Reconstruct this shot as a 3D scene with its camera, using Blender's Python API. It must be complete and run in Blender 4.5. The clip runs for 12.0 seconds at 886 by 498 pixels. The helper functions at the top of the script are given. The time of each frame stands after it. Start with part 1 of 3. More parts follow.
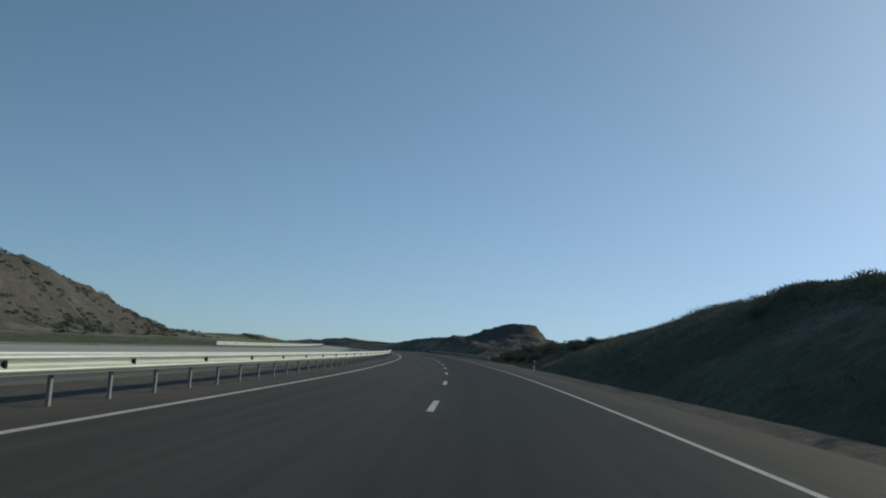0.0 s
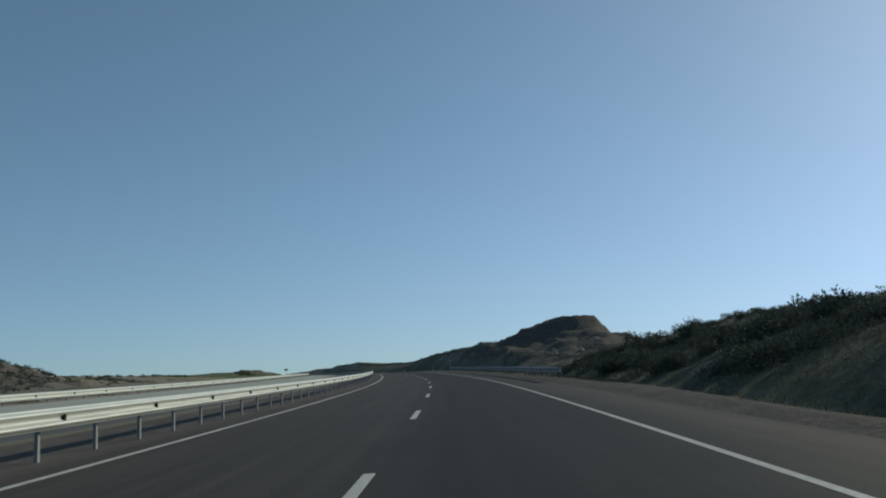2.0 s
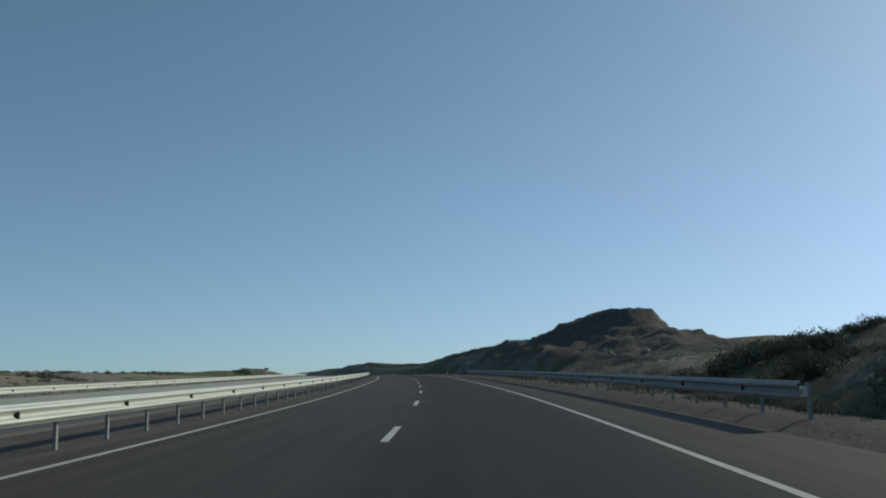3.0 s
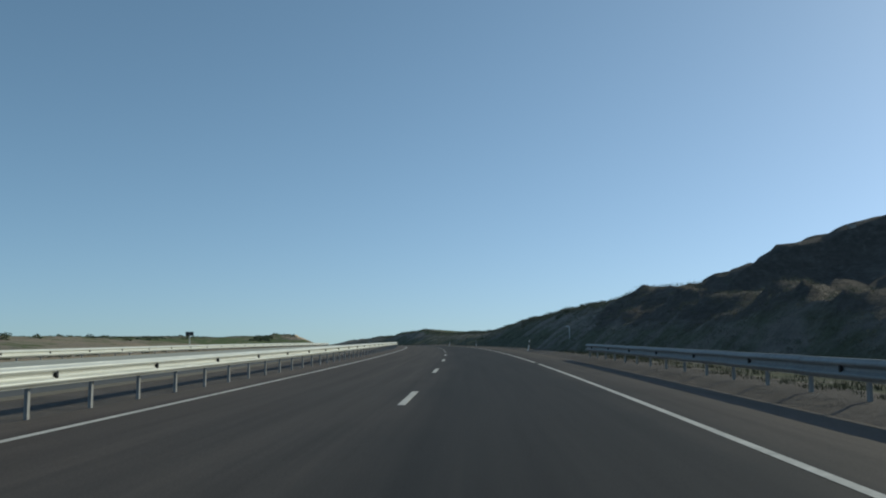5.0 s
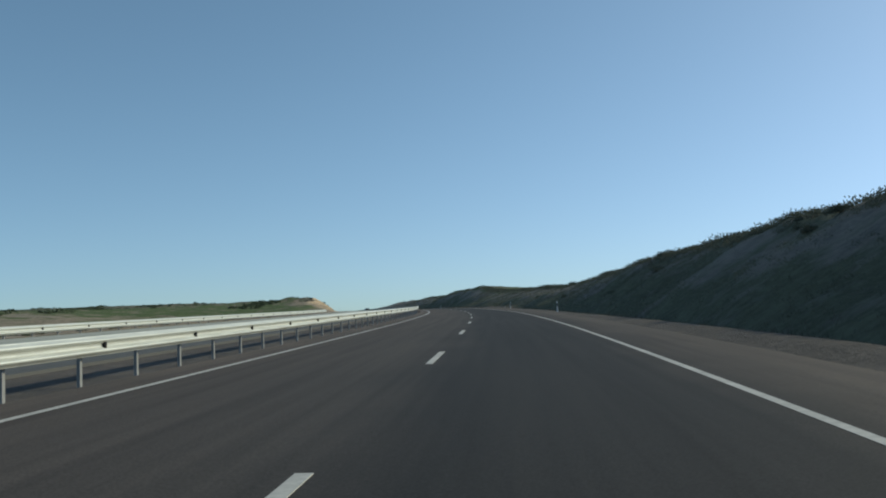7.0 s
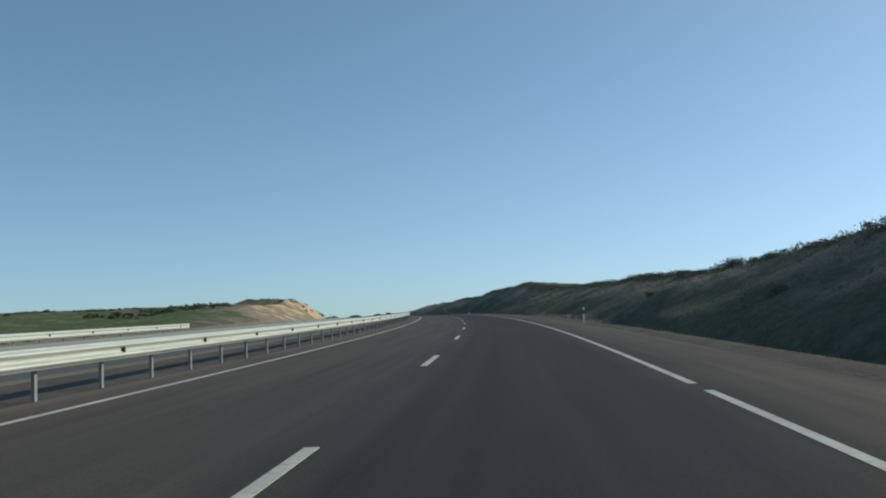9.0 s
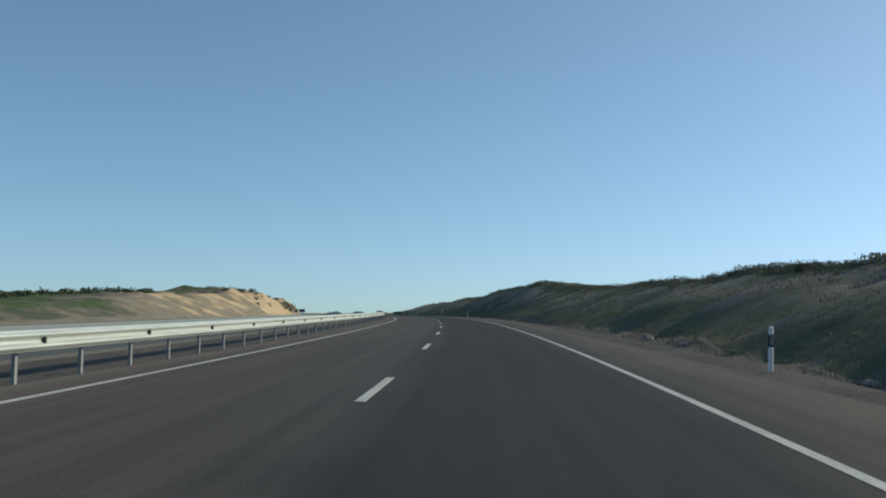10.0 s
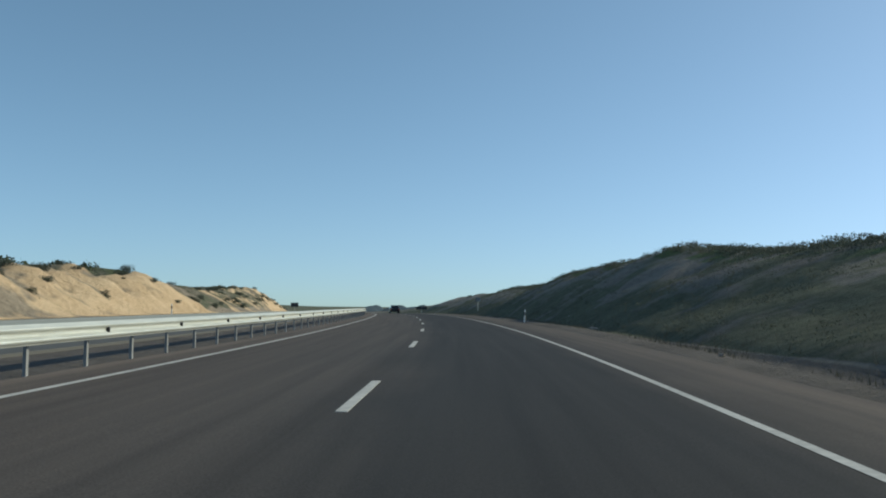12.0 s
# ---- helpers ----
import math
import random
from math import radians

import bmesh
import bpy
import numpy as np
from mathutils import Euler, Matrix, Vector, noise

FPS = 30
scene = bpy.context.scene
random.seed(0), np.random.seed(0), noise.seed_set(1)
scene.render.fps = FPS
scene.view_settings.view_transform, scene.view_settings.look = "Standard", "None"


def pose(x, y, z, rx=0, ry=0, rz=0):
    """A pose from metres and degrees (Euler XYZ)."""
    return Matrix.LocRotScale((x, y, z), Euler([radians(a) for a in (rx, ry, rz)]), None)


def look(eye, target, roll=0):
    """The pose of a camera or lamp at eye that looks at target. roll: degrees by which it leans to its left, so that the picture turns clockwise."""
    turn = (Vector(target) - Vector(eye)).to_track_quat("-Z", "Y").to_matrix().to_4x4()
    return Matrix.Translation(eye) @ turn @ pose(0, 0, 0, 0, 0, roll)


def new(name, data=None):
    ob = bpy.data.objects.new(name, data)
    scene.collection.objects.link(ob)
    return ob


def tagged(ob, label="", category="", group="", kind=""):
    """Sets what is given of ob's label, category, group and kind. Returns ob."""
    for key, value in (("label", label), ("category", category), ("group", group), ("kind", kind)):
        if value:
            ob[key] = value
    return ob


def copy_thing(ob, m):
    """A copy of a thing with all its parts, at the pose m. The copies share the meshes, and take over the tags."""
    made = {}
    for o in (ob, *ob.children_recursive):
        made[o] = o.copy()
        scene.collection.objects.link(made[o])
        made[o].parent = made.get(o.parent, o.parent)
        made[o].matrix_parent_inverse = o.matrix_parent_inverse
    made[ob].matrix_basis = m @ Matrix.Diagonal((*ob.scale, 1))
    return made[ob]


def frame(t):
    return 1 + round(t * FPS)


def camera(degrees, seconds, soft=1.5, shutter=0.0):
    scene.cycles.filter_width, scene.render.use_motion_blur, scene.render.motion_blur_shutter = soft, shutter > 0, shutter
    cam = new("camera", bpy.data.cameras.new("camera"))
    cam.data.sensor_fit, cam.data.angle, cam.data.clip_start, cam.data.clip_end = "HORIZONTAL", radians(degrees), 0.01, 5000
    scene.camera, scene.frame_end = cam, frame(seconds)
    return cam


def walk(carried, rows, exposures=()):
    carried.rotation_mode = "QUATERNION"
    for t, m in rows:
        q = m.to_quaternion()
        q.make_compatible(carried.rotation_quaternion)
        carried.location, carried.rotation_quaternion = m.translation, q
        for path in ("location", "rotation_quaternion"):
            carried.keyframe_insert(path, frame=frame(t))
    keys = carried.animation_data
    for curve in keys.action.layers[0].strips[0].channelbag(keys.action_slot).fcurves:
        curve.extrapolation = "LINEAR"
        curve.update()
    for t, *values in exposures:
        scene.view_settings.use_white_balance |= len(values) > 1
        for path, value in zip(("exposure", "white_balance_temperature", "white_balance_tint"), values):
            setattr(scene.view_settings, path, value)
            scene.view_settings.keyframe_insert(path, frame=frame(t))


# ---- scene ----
# ---------------------------------------------------------------- camera
cam = camera(54.0, 12.0, soft=2.0)
ROWS = [
    (0.0, pose(0.328, -28.106, 1.045, 96.688, -3.743, 0.927)),
    (0.5, pose(0.869, -13.811, 1.045, 96.088, 0.419, 2.269)),
    (1.0, pose(0.974, 1.169, 1.045, 96.991, 2.235, 2.418)),
    (1.5, pose(0.782, 15.825, 1.046, 96.985, 3.414, 2.759)),
    (2.0, pose(0.495, 30.724, 1.050, 97.703, 2.547, 3.005)),
    (2.5, pose(0.086, 45.421, 1.059, 98.183, 2.126, 3.618)),
    (3.2, pose(-0.857, 66.624, 1.083, 97.700, 0.996, 4.648)),
    (3.9, pose(-2.240, 87.813, 1.122, 97.206, -0.133, 6.162)),
    (4.5, pose(-3.885, 105.941, 1.161, 96.769, -1.102, 7.477)),
    (5.0, pose(-5.652, 121.341, 1.197, 95.910, 0.406, 8.911)),
    (5.5, pose(-7.441, 136.465, 1.230, 94.543, 1.948, 9.175)),
    (6.0, pose(-9.269, 151.681, 1.259, 94.541, 3.492, 11.153)),
    (6.5, pose(-11.351, 166.292, 1.280, 93.877, 1.680, 12.526)),
    (7.0, pose(-13.638, 181.768, 1.289, 93.346, 2.072, 13.424)),
    (7.7, pose(-17.008, 202.656, 1.274, 93.422, 2.114, 14.511)),
    (8.3, pose(-20.170, 220.516, 1.234, 93.496, 2.151, 15.492)),
    (9.0, pose(-24.210, 241.293, 1.164, 93.612, 2.194, 16.748)),
    (9.5, pose(-27.522, 256.181, 1.104, 93.810, 1.466, 17.348)),
    (10.0, pose(-31.249, 271.250, 1.041, 93.628, -0.429, 17.146)),
    (10.5, pose(-35.116, 285.667, 0.978, 92.894, -0.017, 17.614)),
    (11.0, pose(-39.314, 300.767, 0.908, 93.762, -0.310, 17.884)),
    (11.5, pose(-43.848, 315.919, 0.829, 93.984, -0.666, 18.777)),
    (12.0, pose(-48.856, 331.858, 0.735, 93.197, -0.553, 20.076)),
]
walk(cam, ROWS, exposures=[(0.0, -0.21, 6150, -2), (0.5, -0.06, 6150, -2), (1.0, -0.17, 6150, -2), (1.6, -0.18, 6150, -2), (2.5, -0.17, 6150, -2),
                           (5.0, 0.06, 6150, -2), (9.0, 0.23, 6150, -2), (12.0, 0.32, 6150, -2)])

# ---------------------------------------------------------------- light
SUN_EL, SUN_AZ = 25.0, 52.0        # degrees above the horizon, clockwise from +Y
world = bpy.data.worlds.new("world")
scene.world = world
world.use_nodes = True
wn = world.node_tree.nodes
sky = wn.new("ShaderNodeTexSky")
sky.sky_type, sky.sun_disc = "NISHITA", False
sky.sun_elevation, sky.sun_rotation = radians(SUN_EL), radians(SUN_AZ)
sky.air_density, sky.dust_density, sky.ozone_density = 0.7, 0.85, 1.8
# clear air: the dusty band on the horizon is thin
way, lift = wn.new("ShaderNodeTexCoord"), wn.new("ShaderNodeVectorMath")
lift.operation, lift.inputs[1].default_value = "ADD", (0.0, 0.0, 0.042)
world.node_tree.links.new(way.outputs["Generated"], lift.inputs[0])
world.node_tree.links.new(lift.outputs[0], sky.inputs["Vector"])
wn["Background"].inputs["Strength"].default_value = 0.122
# summer haze: bright air low over the land turns pale blue rather than yellow
haze = []
for op, value in (("MULTIPLY", (0.12, 0.088, 0.025)), ("ADD", (1.0, 1.0, 1.0)), ("MULTIPLY", (1.195, 1.23, 1.04)), ("DIVIDE", None)):
    haze.append(wn.new("ShaderNodeVectorMath"))
    haze[-1].operation = op
    if value:
        haze[-1].inputs[1].default_value = value
for a, b in ((sky.outputs[0], haze[0].inputs[0]), (haze[0].outputs[0], haze[1].inputs[0]), (sky.outputs[0], haze[2].inputs[0]),
             (haze[2].outputs[0], haze[3].inputs[0]), (haze[1].outputs[0], haze[3].inputs[1]), (haze[3].outputs[0], wn["Background"].inputs["Color"])):
    world.node_tree.links.new(a, b)
sun = new("sun", bpy.data.lights.new("sun", "SUN"))
sun.data.energy, sun.data.angle, sun.data.color = 2.85, radians(0.5), (1.0, 0.88, 0.70)
sd = Vector((math.sin(radians(SUN_AZ)) * math.cos(radians(SUN_EL)), math.cos(radians(SUN_AZ)) * math.cos(radians(SUN_EL)), math.sin(radians(SUN_EL))))
sun.matrix_basis = look(sd * 400, (0, 0, 0))


# ---------------------------------------------------------------- materials
def material(name, rough=0.8, metal=0.0, spec=0.3):
    m = bpy.data.materials.new(name)
    m.use_nodes = True
    n, l = m.node_tree.nodes, m.node_tree.links
    b = n["Principled BSDF"]
    b.inputs["Roughness"].default_value, b.inputs["Metallic"].default_value = rough, metal
    b.inputs["Specular IOR Level"].default_value = spec
    return m, n, l, b


def coords(n, l, scale=(1, 1, 1)):
    t, mp = n.new("ShaderNodeTexCoord"), n.new("ShaderNodeMapping")
    mp.inputs["Scale"].default_value = scale
    l.new(t.outputs["Object"], mp.inputs["Vector"])
    return mp.outputs["Vector"]


def noise_tex(n, l, vec, scale, detail=4.0, rough=0.6):
    t = n.new("ShaderNodeTexNoise")
    t.inputs["Scale"].default_value, t.inputs["Detail"].default_value, t.inputs["Roughness"].default_value = scale, detail, rough
    l.new(vec, t.inputs["Vector"])
    return t.outputs["Fac"]


def ramp(n, l, fac, stops):
    r = n.new("ShaderNodeValToRGB")
    el = r.color_ramp.elements
    while len(el) < len(stops):
        el.new(0.5)
    for e, (p, c) in zip(el, stops):
        e.position, e.color = p, (*c, 1) if len(c) == 3 else (c[0], c[0], c[0], 1)
    l.new(fac, r.inputs["Fac"])
    return r.outputs["Color"]


def mix(n, l, fac, a, b, mode="MIX"):
    m = n.new("ShaderNodeMix")
    m.data_type, m.blend_type = "RGBA", mode
    for sock, v in ((m.inputs["Factor"], fac), (m.inputs["A"], a), (m.inputs["B"], b)):
        if hasattr(v, "links"):
            l.new(v, sock)
        else:
            sock.default_value = v if isinstance(v, float) else (*v, 1)
    return m.outputs["Result"]


def math_node(n, l, op, a, b):
    m = n.new("ShaderNodeMath")
    m.operation = op
    for sock, v in zip(m.inputs, (a, b)):
        if hasattr(v, "links"):
            l.new(v, sock)
        else:
            sock.default_value = v
    return m.outputs[0]


def attribute(n, name):
    a = n.new("ShaderNodeAttribute")
    a.attribute_name = name
    return a.outputs["Fac"]


def bump(n, l, b, height, strength, distance):
    m = n.new("ShaderNodeBump")
    m.inputs["Strength"].default_value, m.inputs["Distance"].default_value = strength, distance
    l.new(height, m.inputs["Height"])
    l.new(m.outputs["Normal"], b.inputs["Normal"])


def mottled(name, dark, light, scale, rough=0.85, bumpy=0.4, dist=0.02, spec=0.25):
    """Two colours mixed by fine grain and broad patches."""
    m, n, l, b = material(name, rough, 0.0, spec)
    v = coords(n, l)
    fine, broad = noise_tex(n, l, v, scale, 6.0), noise_tex(n, l, v, scale * 0.08, 3.0)
    f = math_node(n, l, "ADD", math_node(n, l, "MULTIPLY", fine, 0.6), math_node(n, l, "MULTIPLY", broad, 0.4))
    l.new(ramp(n, l, f, [(0.3, dark), (0.7, light)]), b.inputs["Base Color"])
    bump(n, l, b, fine, bumpy, dist)
    return m


def asphalt_material(name="asphalt", pale=0.0):
    """Worn bitumen; pale: how far its outer half is lightened."""
    m, n, l, b = material(name, 0.8, 0.0, 0.14)
    v = coords(n, l)
    across = attribute(n, "across")                      # metres from the centre line
    grain, patch = noise_tex(n, l, v, 55.0, 3.0, 0.7), noise_tex(n, l, v, 0.22, 4.0)
    base = ramp(n, l, grain, [(0.25, (0.028, 0.026, 0.024)), (0.8, (0.082, 0.076, 0.071))])
    # the slow lane is darker with oil and rubber, the fast lane and shoulders dustier
    wander = math_node(n, l, "MULTIPLY", math_node(n, l, "SUBTRACT", patch, 0.5), 1.6)
    pos = math_node(n, l, "ADD", across, wander)
    lane = ramp(n, l, math_node(n, l, "ADD", math_node(n, l, "MULTIPLY", pos, 0.05), 0.5),
                [(0.24, (0.62, 0.545, 0.49)), (0.31, (0.36, 0.32, 0.29)), (0.47, (0.31, 0.29, 0.272)), (0.535, (0.145, 0.148, 0.15)),
                 (0.66, (0.138, 0.141, 0.143)), (0.70, (0.25, 0.232, 0.215)), (0.76, (0.44, 0.39, 0.35))])
    c = mix(n, l, 1.0, base, lane, "MULTIPLY")
    c = mix(n, l, 1.0, c, (3.2, 3.2, 3.2), "MULTIPLY")
    # long streaks of wheel wear and drips along the lanes
    cx = n.new("ShaderNodeCombineXYZ")
    l.new(math_node(n, l, "MULTIPLY", across, 1.7), cx.inputs[0])
    l.new(math_node(n, l, "MULTIPLY", attribute(n, "along"), 0.035), cx.inputs[1])
    streak = noise_tex(n, l, cx.outputs[0], 1.6, 5.0, 0.6)
    c = mix(n, l, 1.0, c, ramp(n, l, streak, [(0.3, (0.85, 0.85, 0.85)), (0.5, (1.12, 1.12, 1.12)), (0.72, (1.42, 1.40, 1.37))]), "MULTIPLY")
    c = mix(n, l, math_node(n, l, "MULTIPLY", patch, 0.12), c, (0.06, 0.057, 0.053))
    # the asphalt grows lighter and slightly warmer along the later stretch
    paler = ramp(n, l, math_node(n, l, "MULTIPLY", attribute(n, "along"), 0.0025), [(0.12, (1.0, 1.0, 1.0)), (0.75, (1.45, 1.40, 1.37))])
    c = mix(n, l, 1.0, c, paler, "MULTIPLY")
    # an even grey, mixed to pale grey across the outer half
    if pale:
        c = ramp(n, l, math_node(n, l, "ADD", math_node(n, l, "MULTIPLY", grain, 0.6), math_node(n, l, "MULTIPLY", streak, 0.4)),
                 [(0.25, (0.085, 0.083, 0.078)), (0.75, (0.145, 0.142, 0.132))])
        outer = ramp(n, l, math_node(n, l, "ADD", math_node(n, l, "MULTIPLY", pos, 0.1), 0.5), [(0.36, (0.0,)), (0.5, (pale,))])
        c = mix(n, l, outer, c, ramp(n, l, grain, [(0.25, (0.34, 0.34, 0.285)), (0.8, (0.56, 0.555, 0.47))]))
    l.new(c, b.inputs["Base Color"])
    bump(n, l, b, grain, 0.5, 0.004)
    return m


def ground_material():
    m, n, l, b = material("soil and scrub", 0.95, 0.0, 0.1)
    v = coords(n, l)
    fine, mid, broad, vast = noise_tex(n, l, v, 2.6, 8.0, 0.7), noise_tex(n, l, v, 0.35, 5.0), noise_tex(n, l, v, 0.05, 4.0), noise_tex(n, l, v, 0.011, 3.0)
    beds = noise_tex(n, l, coords(n, l, (0.13, 0.13, 1.0)), 0.9, 6.0, 0.7)
    soil = ramp(n, l, fine, [(0.3, (0.165, 0.145, 0.124)), (0.7, (0.36, 0.312, 0.260))])
    soil = mix(n, l, 0.5, soil, ramp(n, l, mid, [(0.35, (0.135, 0.121, 0.106)), (0.65, (0.40, 0.348, 0.292))]))
    veg = ramp(n, l, fine, [(0.3, (0.062, 0.066, 0.043)), (0.7, (0.185, 0.184, 0.128))])
    veg = mix(n, l, 0.35, veg, ramp(n, l, mid, [(0.35, (0.044, 0.052, 0.031)), (0.65, (0.175, 0.178, 0.108))]))
    dry = ramp(n, l, fine, [(0.3, (0.20, 0.162, 0.112)), (0.7, (0.40, 0.33, 0.245))])
    lush = ramp(n, l, fine, [(0.3, (0.060, 0.086, 0.034)), (0.7, (0.155, 0.190, 0.082))])
    sand = ramp(n, l, mid, [(0.3, (0.50, 0.345, 0.195)), (0.7, (0.72, 0.54, 0.335))])
    sand = mix(n, l, 0.35, sand, ramp(n, l, fine, [(0.3, (0.32, 0.212, 0.118)), (0.7, (0.72, 0.545, 0.35))]))
    rock = ramp(n, l, fine, [(0.3, (0.078, 0.071, 0.063)), (0.55, (0.146, 0.130, 0.113)), (0.75, (0.265, 0.235, 0.203))])
    rock = mix(n, l, 0.42, rock, ramp(n, l, beds, [(0.3, (0.048, 0.045, 0.039)), (0.47, (0.122, 0.106, 0.089)), (0.56, (0.078, 0.070, 0.059)), (0.7, (0.29, 0.25, 0.21))]))
    gravel = ramp(n, l, noise_tex(n, l, v, 26.0, 3.0, 0.7), [(0.3, (0.095, 0.084, 0.074)), (0.75, (0.19, 0.168, 0.150))])
    gravel = mix(n, l, 0.4, gravel, ramp(n, l, mid, [(0.35, (0.095, 0.085, 0.077)), (0.65, (0.205, 0.178, 0.155))]))

    def mask(name, texture, lo, hi):
        k = math_node(n, l, "ADD", attribute(n, name), math_node(n, l, "MULTIPLY", math_node(n, l, "SUBTRACT", texture, 0.5), 1.1))
        return ramp(n, l, k, [(lo, (0.0,)), (hi, (1.0,))])
    fields = math_node(n, l, "ADD", math_node(n, l, "MULTIPLY", broad, 0.45), math_node(n, l, "MULTIPLY", vast, 0.55))
    c = mix(n, l, mask("dry", fields, 0.4, 0.6), soil, dry)
    c = mix(n, l, mask("green", mid, 0.42, 0.6), c, veg)
    c = mix(n, l, mask("lush", mid, 0.42, 0.6), c, lush)
    c = mix(n, l, mask("rock", mid, 0.4, 0.6), c, rock)
    c = mix(n, l, mask("sand", mid, 0.42, 0.56), c, sand)
    c = mix(n, l, mask("gravel", mid, 0.35, 0.65), c, gravel)
    l.new(c, b.inputs["Base Color"])
    bump(n, l, b, math_node(n, l, "ADD", fine, mid), 0.8, 0.3)
    return m


def steel_material():
    m, n, l, b = material("galvanised steel", 0.5, 0.35, 0.5)
    v = coords(n, l)
    streak, spangle = noise_tex(n, l, coords(n, l, (1, 0.25, 6)), 3.0, 5.0), noise_tex(n, l, v, 40.0, 2.0)
    inf = n.new("ShaderNodeObjectInfo")
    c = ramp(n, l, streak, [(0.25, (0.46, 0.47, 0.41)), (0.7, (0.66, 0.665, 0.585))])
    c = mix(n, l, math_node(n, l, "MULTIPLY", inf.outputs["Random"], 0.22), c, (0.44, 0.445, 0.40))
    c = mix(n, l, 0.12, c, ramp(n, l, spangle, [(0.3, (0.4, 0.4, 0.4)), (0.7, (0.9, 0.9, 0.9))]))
    l.new(c, b.inputs["Base Color"])
    l.new(ramp(n, l, streak, [(0.2, (0.42,)), (0.8, (0.62,))]), b.inputs["Roughness"])
    return m


def leaf_material(name, a, b2):
    m, n, l, b = material(name, 0.9, 0.0, 0.05)
    g = n.new("ShaderNodeNewGeometry")
    inf = n.new("ShaderNodeObjectInfo")
    f = math_node(n, l, "ADD", math_node(n, l, "MULTIPLY", g.outputs["Random Per Island"], 0.7), math_node(n, l, "MULTIPLY", inf.outputs["Random"], 0.3))
    c = ramp(n, l, f, [(0.0, a), (1.0, b2)])
    l.new(c, b.inputs["Base Color"])
    # thin leaves let some light through
    tr, mx = n.new("ShaderNodeBsdfTranslucent"), n.new("ShaderNodeMixShader")
    mx.inputs[0].default_value = 0.1
    l.new(c, tr.inputs["Color"])
    l.new(b.outputs[0], mx.inputs[1])
    l.new(tr.outputs[0], mx.inputs[2])
    l.new(mx.outputs[0], n["Material Output"].inputs["Surface"])
    return m


ASPHALT, GROUND, STEEL = asphalt_material(), ground_material(), steel_material()
PALE_ASPHALT = asphalt_material("pale asphalt", 0.85)
PAINT = mottled("road paint", (0.36, 0.345, 0.31), (0.66, 0.63, 0.57), 9.0, 0.7, 0.3, 0.003)
# darker grey steel; on the shoulder rail it puts shade into the colour
DARK_STEEL = mottled("dark galvanised steel", (0.20, 0.20, 0.19), (0.35, 0.345, 0.33), 6.0, 0.6, 0.1, 0.001, 0.4)
DARK_PLASTIC = mottled("dark plastic", (0.012, 0.012, 0.013), (0.03, 0.03, 0.03), 30.0, 0.5, 0.1, 0.001)
WHITE_PLASTIC = mottled("white plastic", (0.62, 0.62, 0.60), (0.80, 0.80, 0.78), 12.0, 0.5, 0.1, 0.001)
GREY_REFLECTOR = mottled("grey reflector", (0.20, 0.21, 0.22), (0.36, 0.37, 0.38), 60.0, 0.25, 0.2, 0.001, 0.5)
SIGN_BACK = mottled("dull sign back", (0.035, 0.037, 0.04), (0.075, 0.078, 0.08), 8.0, 0.55, 0.1, 0.002)
STONE = mottled("pale stone", (0.20, 0.175, 0.15), (0.42, 0.375, 0.32), 5.0, 0.9, 0.8, 0.05)
LEAF = leaf_material("scrub leaves", (0.056, 0.066, 0.050), (0.140, 0.155, 0.115))
HEATH = leaf_material("heath leaves", (0.090, 0.098, 0.072), (0.190, 0.190, 0.140))
FIELD_LEAF = leaf_material("field bush leaves", (0.070, 0.084, 0.050), (0.135, 0.155, 0.092))
WEED_LEAF = leaf_material("weeds", (0.062, 0.068, 0.048), (0.125, 0.128, 0.088))
DRY_LEAF = leaf_material("dry grass", (0.095, 0.088, 0.066), (0.185, 0.166, 0.124))
# aerial haze over the far hills is put into this blue-grey base colour
FAR_HAZE = mottled("far hills in haze colour", (0.075, 0.098, 0.115), (0.115, 0.14, 0.155), 0.08, 0.95, 0.2, 0.5, 0.05)
TWIG = mottled("twigs", (0.05, 0.038, 0.028), (0.13, 0.10, 0.075), 20.0)
CAR_PAINT = mottled("dark car paint", (0.010, 0.012, 0.016), (0.020, 0.022, 0.028), 3.0, 0.25, 0.02, 0.001, 0.6)
CAR_GLASS = mottled("dark car glass", (0.01, 0.012, 0.014), (0.02, 0.022, 0.025), 3.0, 0.08, 0.0, 0.001, 0.7)
LAMP_RED = mottled("red lamp lens", (0.20, 0.012, 0.010), (0.32, 0.02, 0.015), 20.0, 0.2, 0.05, 0.001, 0.6)
RUBBER = mottled("tyre rubber", (0.010, 0.010, 0.010), (0.025, 0.025, 0.025), 30.0)

# ---------------------------------------------------------------- the line of the motorway
# s: metres along the dashed line, n: metres to its right
STEP = 2.0
S = np.arange(-160.0, 1000.0, STEP)
BEND = np.interp(S, [-40, 0, 30, 60, 90, 120, 160, 200, 240, 280, 320, 360, 400, 460, 540, 900],
                 [0.678, 1.087, 0.749, 0.759, 1.467, 0.471, 0.822, 0.747, 0.929, 1.405, 0.84, 1.695, 0.782, 0.873, 0.887, 0.887]) * 1e-3
SAG = np.interp(S, [-40, 60, 130, 200, 270, 340, 400, 480, 900],
                [-0.194, 0.376, -0.092, -0.859, -0.005, -0.586, -0.879, -0.606, -0.562]) * 1e-4


def summed(a, at_zero=True):
    c = np.cumsum(a) * STEP
    return c - np.interp(0, S, c)


HEAD = summed(BEND)
RX, RY = summed(-np.sin(HEAD)), summed(np.cos(HEAD))
GRADE = summed(SAG)
RZ = summed(GRADE)


